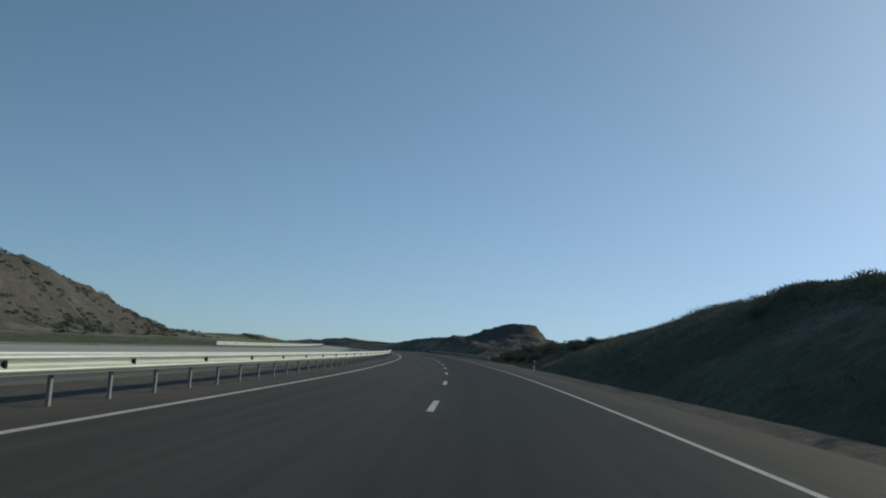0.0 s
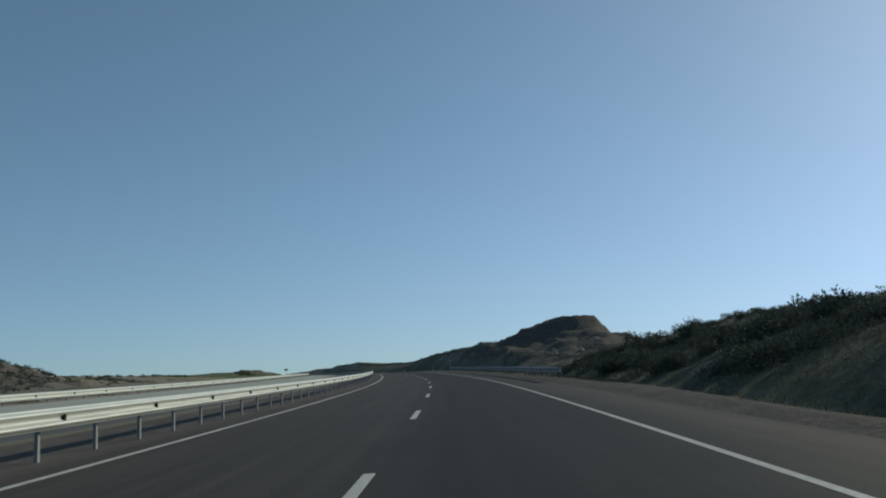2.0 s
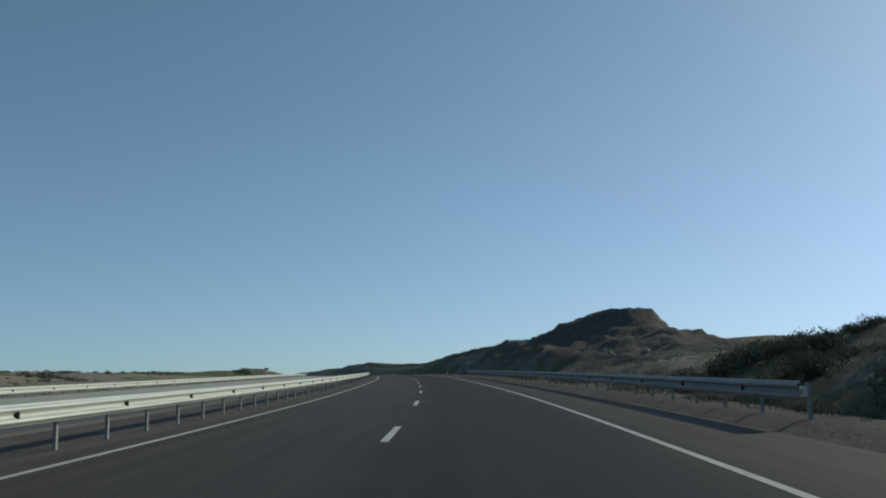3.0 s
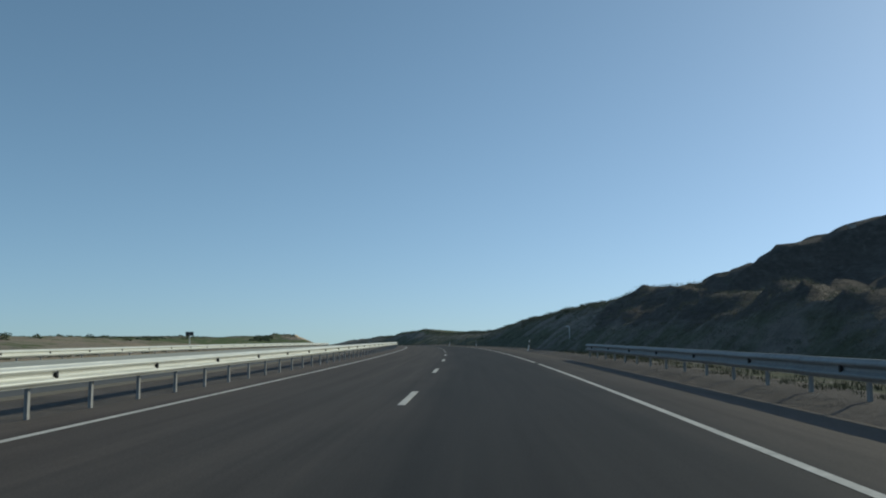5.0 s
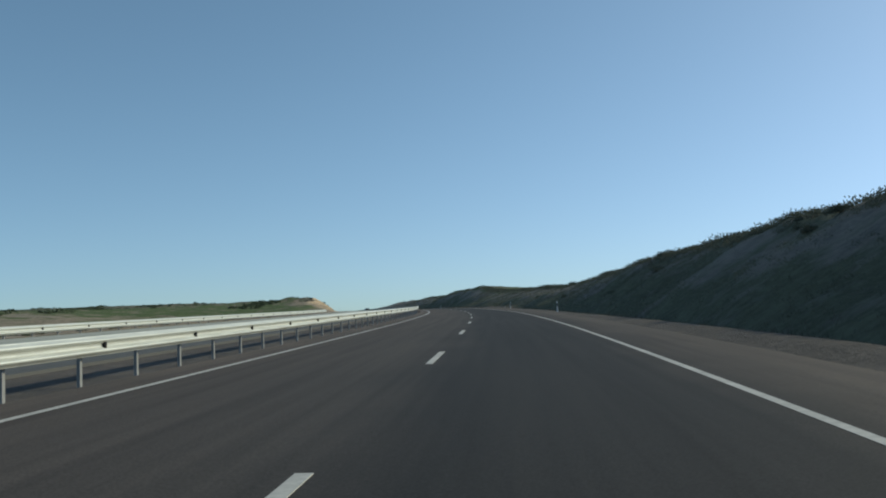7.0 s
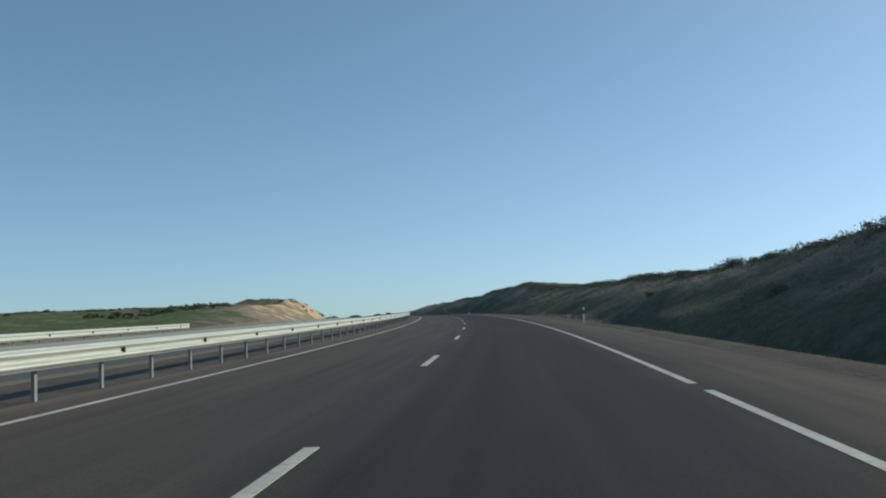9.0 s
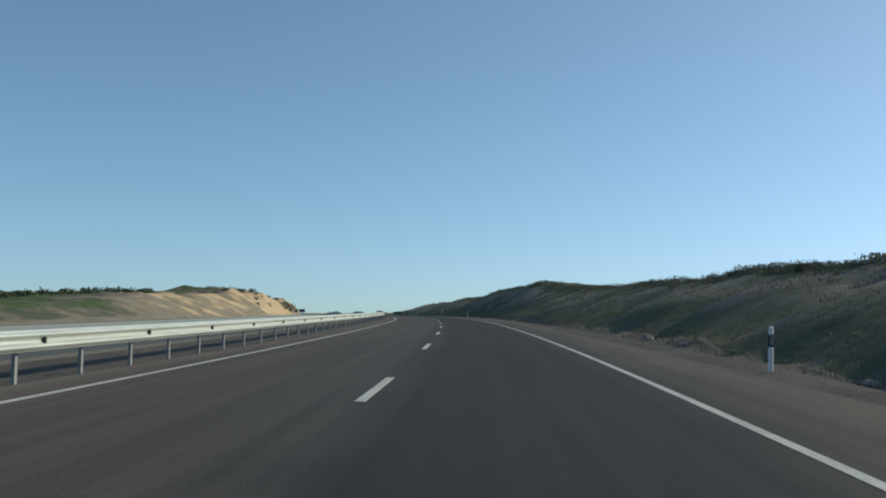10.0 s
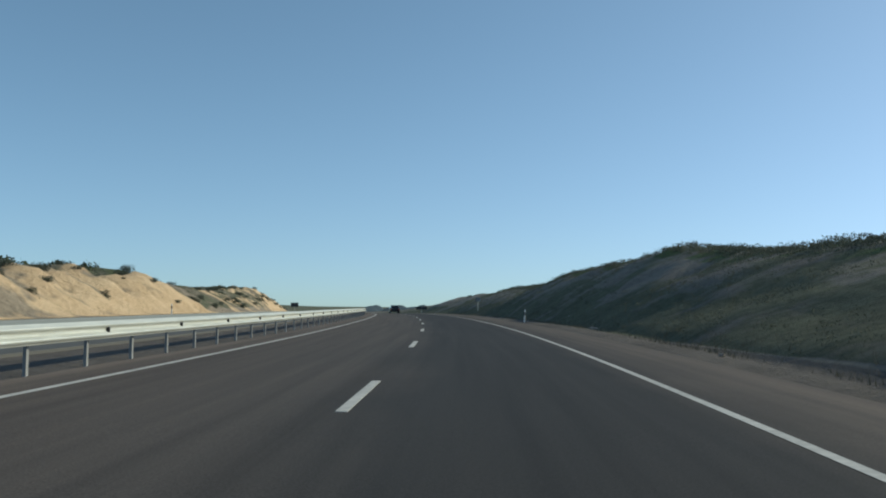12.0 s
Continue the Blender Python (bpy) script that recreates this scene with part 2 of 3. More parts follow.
def at(s, n, dz=0.0):
    """World points of (s, n), dz above the road's level there."""
    s, n = np.broadcast_arrays(np.asarray(s, float), np.asarray(n, float))
    h = np.interp(s, S, HEAD)
    return np.stack([np.interp(s, S, RX) + n * np.cos(h), np.interp(s, S, RY) + n * np.sin(h), np.interp(s, S, RZ) + dz], -1)


def stand(s, n, dz=0.0, turn=0.0, slope=False, scale=1.0):
    """A pose on the road's level: +Y along the road, +X to its right."""
    x, y, z = at(s, n, dz)
    rise = math.degrees(math.atan(float(np.interp(s, S, GRADE)))) if slope else 0.0
    return pose(x, y, z, rise, 0, math.degrees(float(np.interp(s, S, HEAD))) + turn) @ Matrix.Scale(scale, 4)


# ---------------------------------------------------------------- mesh helpers
def mesh_of(name, verts, faces, mats, smooth=False):
    me = bpy.data.meshes.new(name)
    me.from_pydata([tuple(v) for v in verts], [], faces)
    for m in mats if isinstance(mats, (list, tuple)) else [mats]:
        me.materials.append(m)
    if smooth:
        me.polygons.foreach_set("use_smooth", [True] * len(me.polygons))
    me.update()
    return me


def bm_mesh(name, bm, mat, smooth=False):
    me = bpy.data.meshes.new(name)
    bmesh.ops.recalc_face_normals(bm, faces=bm.faces[:])
    bm.to_mesh(me)
    bm.free()
    me.materials.append(mat)
    if smooth:
        me.polygons.foreach_set("use_smooth", [True] * len(me.polygons))
    return me


def box(bm, size, centre=(0, 0, 0), bevel=0.0, taper=1.0):
    r = bmesh.ops.create_cube(bm, size=1.0)
    for v in r["verts"]:
        k = taper if v.co.z > 0 else 1.0
        v.co = Vector((v.co.x * size[0] * k + centre[0], v.co.y * size[1] * k + centre[1], v.co.z * size[2] + centre[2]))
    if bevel:
        es = list({e for v in r["verts"] for e in v.link_edges})
        bmesh.ops.bevel(bm, geom=es, offset=bevel, segments=1, affect="EDGES")
    return bm


def cylinder(bm, r1, r2, z0, z1, sides=10, x=0.0, y=0.0):
    m = Matrix.Translation((x, y, (z0 + z1) / 2))
    bmesh.ops.create_cone(bm, cap_ends=True, segments=sides, radius1=r1, radius2=r2, depth=z1 - z0, matrix=m)
    return bm


def part(name, me, parent, m=None, label=""):
    """A mesh under a thing; m: its pose within the parent."""
    ob = new(name, me)
    ob.parent = parent
    if m is not None:
        ob.matrix_basis = m
    if label:
        ob["label"] = label
    return ob


def grid_faces(rows, cols):
    i = np.arange(rows * cols).reshape(rows, cols)
    return np.stack([i[:-1, :-1], i[:-1, 1:], i[1:, 1:], i[1:, :-1]], -1).reshape(-1, 4).tolist()


def ribbon(name, s, ns, mat, dz=0.0, drop=0.0, centre=0.0):
    """A strip that follows the road; its outer edges are turned down by drop."""
    ns = list(ns)
    if drop:
        ns = [ns[0]] + ns + [ns[-1]]
    ss, nn = np.meshgrid(s, ns, indexing="ij")
    z = dz + crossfall(nn)
    if drop:
        z[:, 0] -= drop
        z[:, -1] -= drop
    v = at(ss, nn, z).reshape(-1, 3)
    me = mesh_of(name, v, grid_faces(len(s), len(ns)), mat)
    a = me.attributes.new("across", "FLOAT", "POINT")
    a.data.foreach_set("value", ((nn - centre) * (-1 if centre else 1)).reshape(-1).astype(np.float32))
    a = me.attributes.new("along", "FLOAT", "POINT")
    a.data.foreach_set("value", ss.reshape(-1).astype(np.float32))
    return me


# ---------------------------------------------------------------- ground
CREST = np.array([  # along, offset, height of the cutting's crest right of the road
    (-160, 14, 4.2), (-10, 14, 4.2), (10, 14.5, 4.4), (22, 15, 4.15), (35, 17, 4.0), (50, 18, 3.3), (65, 18, 2.9), (82, 18, 2.8), (94, 19, 2.4),
    (112, 23, 1.6), (130, 21, 1.2), (146, 15.0, 1.6), (156, 14.5, 2.4), (168, 14.7, 3.2), (180, 15, 4.3), (192, 15, 4.2),
    (206, 15, 4.1), (230, 15, 4.15), (248, 15, 4.05), (262, 15, 3.45), (276, 14.8, 3.25), (289, 14.8, 2.6), (298, 14.8, 2.3), (308, 15, 2.6), (324, 15, 2.75), (340, 15.5, 2.9),
    (360, 16.5, 3.1), (380, 17, 3.8), (392, 17, 4.7), (405, 17, 4.55), (416, 17, 4.4), (427, 17, 4.4), (438, 17.5, 3.75), (455, 18, 3.8), (470, 18, 3.8), (495, 18.5, 3.6), (520, 19, 3.65), (550, 20, 2.7), (600, 20, 1.2), (1000, 20, 1.0)])
KNOLL = np.array([(118, 0.6), (128, 1.4), (140, 2.4), (152, 3.6), (164, 4.3), (170.6, 5.8), (171.6, 7.95), (177, 7.6), (183, 6.8), (190, 6.0), (208, 0.0)])  # along, height of the rocky knoll's top
TOE = np.array([(-160, 7.5), (45, 7.5), (58, 8.3), (84, 8.6), (90, 9.2), (96, 12.5), (120, 14), (150, 12), (166, 9.5), (180, 8.2), (300, 7.4), (350, 7.0), (380, 8.0), (1000, 8.0)])
LEFT_NEAR = np.array([(-160, 0.2), (300, 0.3), (322, 1.2), (340, 1.8), (362, 2.5), (378, 2.9), (395, 3.3), (412, 3.5), (424, 2.5), (442, 2.7), (470, 3.7), (486, 3.9), (504, 3.3), (530, 1.4), (546, 0.4), (1000, 0.0)])
LEFT_FAR = np.array([(-160, 10.5), (60, 11.2), (80, 11.0), (95, 10.8), (105, 10.6), (115, 9.6), (125, 8.9), (135, 7.5), (146, 6.3), (158, 4.6), (176, 2.0), (230, 2.0), (330, 2.0), (400, 2.5), (470, 4.8), (540, 5.6), (620, 3.0), (1000, 0.0)])


def roughness(p, size):
    return np.array([noise.fractal((x / size, y / size, 0.37), 0.9, 2.0, 5) for x, y in p])


def crossfall(n):
    """The opposite carriageway rises gently towards its outer edge."""
    return 0.025 * np.clip(-n - 7.4, 0, 9.8)


def relief(s, n):
    """Height of the land over the road's level."""
    toe = np.interp(s, TOE[:, 0], TOE[:, 1])
    nc, hc = np.interp(s, CREST[:, 0], CREST[:, 1]), np.interp(s, CREST[:, 0], CREST[:, 2])
    u = np.clip((n - toe) / (nc - toe), 0, 1)
    # rocky knoll: one steep cut face from the verge to a flat top, a broken spine at its near end and a cliff behind
    up, back = np.clip((n - toe) / (27.0 - np.minimum(toe, 14)), 0, 1), np.clip((n - 31.9) / 7.4, 0, 1)
    knob = np.interp(s, KNOLL[:, 0], KNOLL[:, 1]) * (1 - (1 - up) ** 1.3) * (1 - back)
    convex = np.interp(s, [270, 300, 430, 460], [1.15, 1.35, 1.3, 1.2])
    behind = np.maximum(hc - 0.03 * np.clip(n - nc, 0, 60), np.minimum(hc, 2.4))
    # level fields on the height behind the knoll
    behind = behind + 1.15 * np.clip((n - 40) / 10, 0, 1) * np.interp(s, [125, 160, 200, 250], [0, 1, 1, 0])
    right = np.maximum(np.where(n > nc, behind, hc * (1 - (1 - u) ** convex)), knob)
    verge = np.interp(s, [195, 235], [0.14, 0.04]) - np.interp(s, [260, 330], [0.18, 0.06]) * np.exp(-((n - toe + 0.3) / 0.5) ** 2) * (n > 6.5)
    near = np.interp(s, LEFT_NEAR[:, 0], LEFT_NEAR[:, 1])
    far = np.interp(s, LEFT_FAR[:, 0], LEFT_FAR[:, 1])
    a, f = np.clip((-n - 18.8) / 5.0, 0, 1), np.clip((-n - np.interp(s, [165, 200], [42, 30])) / np.interp(s, [165, 200], [20, 34]), 0, 1)
    smooth_a, smooth_f = a * a * (3 - 2 * a), f * f * (3 - 2 * f)
    left = near * (1 - (1 - a) ** 1.5) * (1 - smooth_f) + far * smooth_f
    return np.where(n > 5.7, (right + verge) * np.clip((n - 5.7) / 0.6, 0, 1) - 0.07 * np.clip((6.3 - n) / 0.6, 0, 1), np.where(n < -18.8, left - 0.06, -0.07)) + crossfall(n) * np.clip((26 + n) / 7, 0, 1)


SURFACE = {}


def land(s, n):
    """Height of the finished ground over the road's level, between the sheet's own corners."""
    gs, gn, gz = SURFACE["s"], SURFACE["n"], SURFACE["z"]
    s, n = np.atleast_1d(np.asarray(s, float)), np.atleast_1d(np.asarray(n, float))
    i, j = np.clip(np.searchsorted(gs, s) - 1, 0, len(gs) - 2), np.clip(np.searchsorted(gn, n) - 1, 0, len(gn) - 2)
    u, v = (s - gs[i]) / (gs[i + 1] - gs[i]), (n - gn[j]) / (gn[j + 1] - gn[j])
    return (gz[i, j] * (1 - u) + gz[i + 1, j] * u) * (1 - v) + (gz[i, j + 1] * (1 - u) + gz[i + 1, j + 1] * u) * v


def build_ground():
    s = np.concatenate([np.arange(-160, -40, 8.0), np.arange(-40, 124, 1.5), np.arange(124, 210, 0.9), np.arange(210, 286, 1.5), np.arange(286, 520, 1.0), np.arange(520, 560, 2.0), np.arange(560, 1000, 12.0)])
    n = np.concatenate([[-120, -108, -98, -90, -84], np.arange(-80, -29, 2.2), np.arange(-28, -18, 0.7),
                        [-18.4, -17.4, -16.6, -12, -7.5, -6.6, -5.6, -4.8, 0, 5.6, 6.2, 6.6, 6.9, 7.15, 7.4, 7.65], np.arange(7.9, 35, 0.6), [35.5, 37, 39, 41, 46, 52, 60, 70, 85, 100, 120]])
    ss, nn = np.meshgrid(s, n, indexing="ij")
    h = relief(ss, nn)
    flat = at(ss, nn).reshape(-1, 3)
    rough_a, rough_b = roughness(flat[:, :2], 9.0).reshape(ss.shape), roughness(flat[:, :2], 2.2).reshape(ss.shape)
    crag = np.array([noise.ridged_multi_fractal((x / 5.5, y / 5.5, 1.7), 1.0, 2.1, 4, 1.0, 2.0) for x, y in flat[:, :2]]).reshape(ss.shape)
    out = np.clip(np.maximum(nn - 7.5, -19.5 - nn) / 4.0, 0, 1)
    toe = np.interp(ss, TOE[:, 0], TOE[:, 1])
    rocky = np.exp(-((ss - 160) / 34) ** 4) * np.clip((nn - toe - 0.5) / 3, 0, 1) * np.clip((40 - nn) / 5, 0, 1)
    rocky = rocky + 0.75 * np.clip((176 - ss) / 30, 0, 1) * np.clip((-nn - 39) / 6, 0, 1)
    wild = np.clip((180 - ss) / 60, 0, 1) * np.clip((-nn - 34) / 14, 0, 1)
    fade = np.clip((105 - abs(nn)) / 45, 0, 1)
    rough_b, rough_a, crag = rough_b * fade, rough_a * fade, 0.9 + (crag - 0.9) * fade
    summit = np.clip((h - 5.5) / 1.5, 0, 1) * (nn > 0)
    rough_a, rough_b, crag = rough_a * (1 - 0.6 * summit), rough_b * (1 - 0.3 * summit), 0.9 + (crag - 0.9) * (1 - 0.6 * summit)
    z = h + wild * (rough_a * 0.4 + rough_b * 0.5) + out * (rough_a * (0.26 + 0.3 * rocky) + rough_b * (0.16 + 0.36 * rocky))
    z += rocky * (crag - 0.9) * np.where(nn > 0, 0.45, 0.9)
    # beds of harder stone stand out as ledges
    bed = (h + 0.05 * (ss - 160) * (nn > 0) + 0.7 * rough_a) / 1.25
    z += np.clip(rocky, 0, 1) * 0.13 * np.sin(2 * np.pi * bed + 0.9 * np.sin(2 * np.pi * bed)) * np.clip(h / 2, 0, 1) * np.clip((8.6 - h) / 1.2, 0.25, 1)
    # rills and buttresses run down the cutting
    rill = np.array([noise.fractal((a / 6.5, b / 40.0, 8.3), 0.9, 2.0, 4) for a, b in zip(ss.ravel(), nn.ravel())]).reshape(ss.shape)
    crest = np.interp(ss, CREST[:, 0], CREST[:, 1])
    z += np.interp(ss, [0, 60, 110, 270, 330], [0.4, 0.5, 0.7, 0.6, 0.4]) * rill * np.clip((nn - toe - 0.4) / 2.0, 0, 1) * (1 - 0.75 * np.exp(-((nn - crest) / 3) ** 2)) * np.clip((30 - nn) / 10, 0, 1) * (1 - np.clip(rocky, 0, 1) * 0.75)
    # a windrow of pushed-up earth at the verge's edge
    z += np.clip(0.16 + 0.34 * rough_b, 0, 0.45) * np.exp(-((nn - toe + 0.15) / 0.45) ** 2) * np.interp(ss, [286, 296, 318, 330], [0, 1, 1, 0])
    cut = (np.exp(-((ss - 395) / 42) ** 2) + np.exp(-((ss - 486) / 30) ** 2)) * (nn < -19) * (nn > -30)
    gully = np.array([noise.ridged_multi_fractal((a / 5.0, b / 22.0, 3.1), 1.0, 2.0, 4, 1.0, 2.0) for a, b in zip(ss.ravel(), nn.ravel())]).reshape(ss.shape)
    z += cut * (rough_b * 0.4 + (0.75 - gully) * 0.85 * np.clip((-nn - 19) / 3, 0, 1))
    SURFACE.update(s=s, n=n, z=z)
    verts = at(ss, nn, z).reshape(-1, 3)
    faces = grid_faces(*ss.shape)
    # outward rings carry the sheet on to the horizon
    idx = np.arange(ss.size).reshape(ss.shape)
    loop = np.concatenate([idx[:, 0], idx[-1, 1:], idx[-2::-1, -1], idx[0, -2:0:-1]])
    centre = np.array(at(420.0, 0.0))
    edge = verts[loop]
    out_dir = edge[:, :2] - centre[:2]
    out_dir /= np.linalg.norm(out_dir, axis=1)[:, None]
    smooth_z = np.convolve(np.tile(edge[:, 2], 3), np.ones(61) / 61, "same")[len(loop):2 * len(loop)]
    ahead = np.clip(out_dir @ np.array([-0.42, 0.91]), 0, 1) ** 2
    head_loop = np.interp(ss.reshape(-1)[loop], S, HEAD)
    side, along = np.stack([np.cos(head_loop), np.sin(head_loop)], 1), np.stack([-np.sin(head_loop), np.cos(head_loop)], 1)
    rows, cols = ss.shape
    normal = np.concatenate([-side[:rows], along[rows:rows + cols - 1], side[rows + cols - 1:2 * rows + cols - 2], -along[2 * rows + cols - 2:]])
    rings, prev, p, last_d = [verts], loop, edge[:, :2].copy(), 0.0
    for d in 18 * 1.36 ** np.arange(18):
        w = math.exp(-d / 260)
        step_dir = normal * w + out_dir * (1 - w)
        p = p + step_dir / np.linalg.norm(step_dir, axis=1)[:, None] * (d - last_d)
        last_d = d
        wave = np.array([noise.fractal((x / 420, y / 420, 0.37), 0.9, 2.0, 3) for x, y in p])
        k = 1 - math.exp(-d / 350)
        zz = (edge[:, 2] * math.exp(-d / 20) + smooth_z * (1 - math.exp(-d / 20))) * (1 - k) + k * (-50 * ahead + 3 * (1 - ahead) + wave * (7 + 0.004 * d))
        cur = sum(len(r) for r in rings) + np.arange(len(loop))
        rings.append(np.column_stack([p, zz]))
        a, b = prev, cur
        faces += np.stack([a, b, np.roll(b, -1), np.roll(a, -1)], -1).tolist()
        prev = cur
    allv = np.concatenate(rings)
    me = mesh_of("ground", allv, faces, GROUND, smooth=True)
    extra = len(allv) - ss.size

    def store(name, grid, beyond):
        a = me.attributes.new(name, "FLOAT", "POINT")
        a.data.foreach_set("value", np.concatenate([grid.reshape(-1), np.full(extra, beyond)]).astype(np.float32))
    store("gravel", ((nn > -17.3) & (nn < 7.3)).astype(float), 0.0)
    earth_s = np.exp(-((ss - 360) / 28) ** 4)
    left = 0.40 + 0.11 * np.clip((172 - ss) / 40, 0, 1) * np.clip((-nn - 36) / 6, 0, 1) + 0.20 * np.clip((ss - 270) / 30, 0, 1) - 0.46 * earth_s * np.clip((26.5 + nn) / 3.0, 0, 1)
    left = left - 0.12 * np.exp(-((ss - 260) / 60) ** 4) * np.clip((-nn - 26) / 6, 0, 1) + 0.24 * np.clip((125 - ss) / 25, 0, 1) * np.clip((36 + nn) / 5, 0, 1) + 0.3 * np.clip((-nn - 78) / 8, 0, 1) * np.clip((ss - 150) / 30, 0, 1)
    store("green", np.where(nn > 7.3, np.where(nn > crest - 1.5, 0.58, 0.40 + 0.2 * np.exp(-((ss - 70) / 30) ** 4) + 0.14 * np.clip((60 - ss) / 20, 0, 1) + 0.2 * np.clip(1 - (nn - toe) / 4.5, 0, 1) + 0.09 * np.clip((ss - 200) / 30, 0, 1) - 0.16 * np.clip(rill, -1, 1)), np.where(nn < -19, left, 0.0)), 0.60)
    store("lush", np.where(nn > crest - 2.2, np.interp(ss, [100, 120, 140, 160, 330, 350, 430, 450], [0.2, 0.5, 0.5, 0.22, 0.25, 0.5, 0.5, 0.25]),
                           np.where(nn < -19, np.interp(ss, [110, 150, 280, 300, 335, 350, 470], [0.46, 0.4, 0.46, 0.62, 0.62, 0.50, 0.34]) * np.clip((-nn - 18) / 4, 0, 1) * (1 - np.clip(rocky * 1.4, 0, 1)) - 0.45 * earth_s * np.clip((28 + nn) / 3, 0, 1), 0.0)), 0.42)
    earth = earth_s * np.clip((-nn - 18.8) / 1.5, 0, 1) * np.clip((26.5 + nn) / 3.0, 0, 1)
    store("dry", np.where(nn > 7.3, 0.28, 0.56 + 0.42 * earth - 0.2 * np.clip((170 - ss) / 40, 0, 1)), 0.50)
    store("rock", np.clip(rocky * 1.3, 0, 1) * 0.72, 0.0)
    hump = np.maximum(np.maximum(np.exp(-((ss - 400) / 23) ** 4), np.exp(-((ss - 486) / 29) ** 4)), 0.60 * np.exp(-((ss - 444) / 26) ** 4))
    front = np.clip((-nn - 17.2) / 0.8, 0, 1) * np.clip((25.2 + nn) / 1.6, 0, 1)
    store("sand", np.maximum(hump, 0.66 * earth_s) * front * (0.68 + 0.34 * np.clip(rough_b, -1, 1) + 0.16 * np.clip(rough_a, -1, 1)), 0.0)
    ob = new("ground", me)
    tagged(ob, "scrubby brown hillside soil with dry grass and sandy cuttings", "ground", kind="structure")


build_ground()

# ---------------------------------------------------------------- carriageways
EDGE = 3.755
LONG = np.concatenate([np.arange(-160, -40, 4.0), np.arange(-40, 620, 2.0), np.arange(620, 990, 6.0)])
road = new("road", ribbon("road", LONG, np.arange(-4.75, 5.8, 0.5), ASPHALT, 0.0, 0.2))
tagged(road, "dark worn asphalt motorway carriageway with dusty shoulders", "road", kind="structure")
road_far = new("road_opposite", ribbon("road_opposite", LONG, np.arange(-16.6, -7.3, 0.7), PALE_ASPHALT, 0.0, 0.2, -11.95))
tagged(road_far, "pale asphalt carriageway beyond the median rail", "road", kind="structure")


def line(s0, s1, n, width, parent, name="edge_line"):
    s = np.arange(s0, s1 + 0.01, 2.0) if s1 - s0 > 4 else np.array([s0, s1])
    part(name, ribbon(name, s, [n - width / 2, n + width / 2], PAINT, 0.004), parent, label="white painted edge line")


for a, b in ((-150, 126.6), (127.1, 156.3), (156.8, 253.2), (253.6, 700)):
    line(a, b, EDGE, 0.115, road)
line(-150, 700, -EDGE, 0.13, road)
line(-150, 700, -9.0, 0.12, road_far)
line(-150, 700, -15.6, 0.17, road_far)

dash_me = bm_mesh("dash", box(bmesh.new(), (0.12, 3.33, 0.006)), PAINT)
for k in range(-9, 60):
    s = -25.35 + 12.339 * k
    part("dash", dash_me, road, stand(s + 1.665, 0.0, 0.003, slope=True))
    part("dash", dash_me, road_far, stand(s + 3.0, -11.95, 0.006 + float(crossfall(-11.95)), slope=True))


# ---------------------------------------------------------------- guard rails
PITCH = 2.051


def beam_mesh(steel):
    """Four-metre corrugated beam: two ridges and a valley, rolled edges, 3 mm steel."""
    prof = [(0.0, -0.155), (0.022, -0.150), (0.030, -0.135), (0.072, -0.100), (0.078, -0.082), (0.072, -0.064), (0.012, -0.022), (0.008, 0.0),
            (0.012, 0.022), (0.072, 0.064), (0.078, 0.082), (0.072, 0.100), (0.030, 0.135), (0.022, 0.150), (0.0, 0.155)]
    v, f = [], []
    half = PITCH + 0.08
    k = len(prof)
    for y, lift in ((-half, 0.0), (half, 0.004)):
        for side in (0.0, 0.004):
            v += [(x + lift - side, y, z) for x, z in prof]
    for i in range(k - 1):
        f.append((i, i + 1, 2 * k + i + 1, 2 * k + i))
        f.append((k + i, 3 * k + i, 3 * k + i + 1, k + i + 1))
        f.append((i, k + i, k + i + 1, i + 1))
        f.append((2 * k + i, 2 * k + i + 1, 3 * k + i + 1, 3 * k + i))
    f += [(0, 2 * k, 3 * k, k), (k - 1, 2 * k - 1, 4 * k - 1, 3 * k - 1)]
    return mesh_of("beam", v, f, steel)


def post_mesh(steel):
    """Open C-section post."""
    pts = [(0.026, 0.036), (0.026, -0.036), (-0.026, -0.036), (-0.026, -0.020), (-0.021, -0.020), (-0.021, -0.031), (0.021, -0.031),
           (0.021, 0.031), (-0.021, 0.031), (-0.021, 0.020), (-0.026, 0.020), (-0.026, 0.036)]
    bm = bmesh.new()
    lo = [bm.verts.new((x, y, -0.3)) for x, y in pts]
    hi = [bm.verts.new((x, y, 0.64)) for x, y in pts]
    for i in range(len(pts)):
        j = (i + 1) % len(pts)
        bm.faces.new((lo[i], lo[j], hi[j], hi[i]))
    bm.faces.new(hi)
    return bm_mesh("post", bm, steel)


BEAM, DARK_BEAM, DARK_POST = beam_mesh(STEEL), beam_mesh(DARK_STEEL), post_mesh(DARK_STEEL)
SPACER = bm_mesh("spacer", box(bmesh.new(), (0.09, 0.10, 0.16), bevel=0.008), STEEL)
REFLECTOR = bm_mesh("reflector", box(bmesh.new(), (0.055, 0.07, 0.11), bevel=0.012), DARK_PLASTIC)
RAIL_Z = 0.535


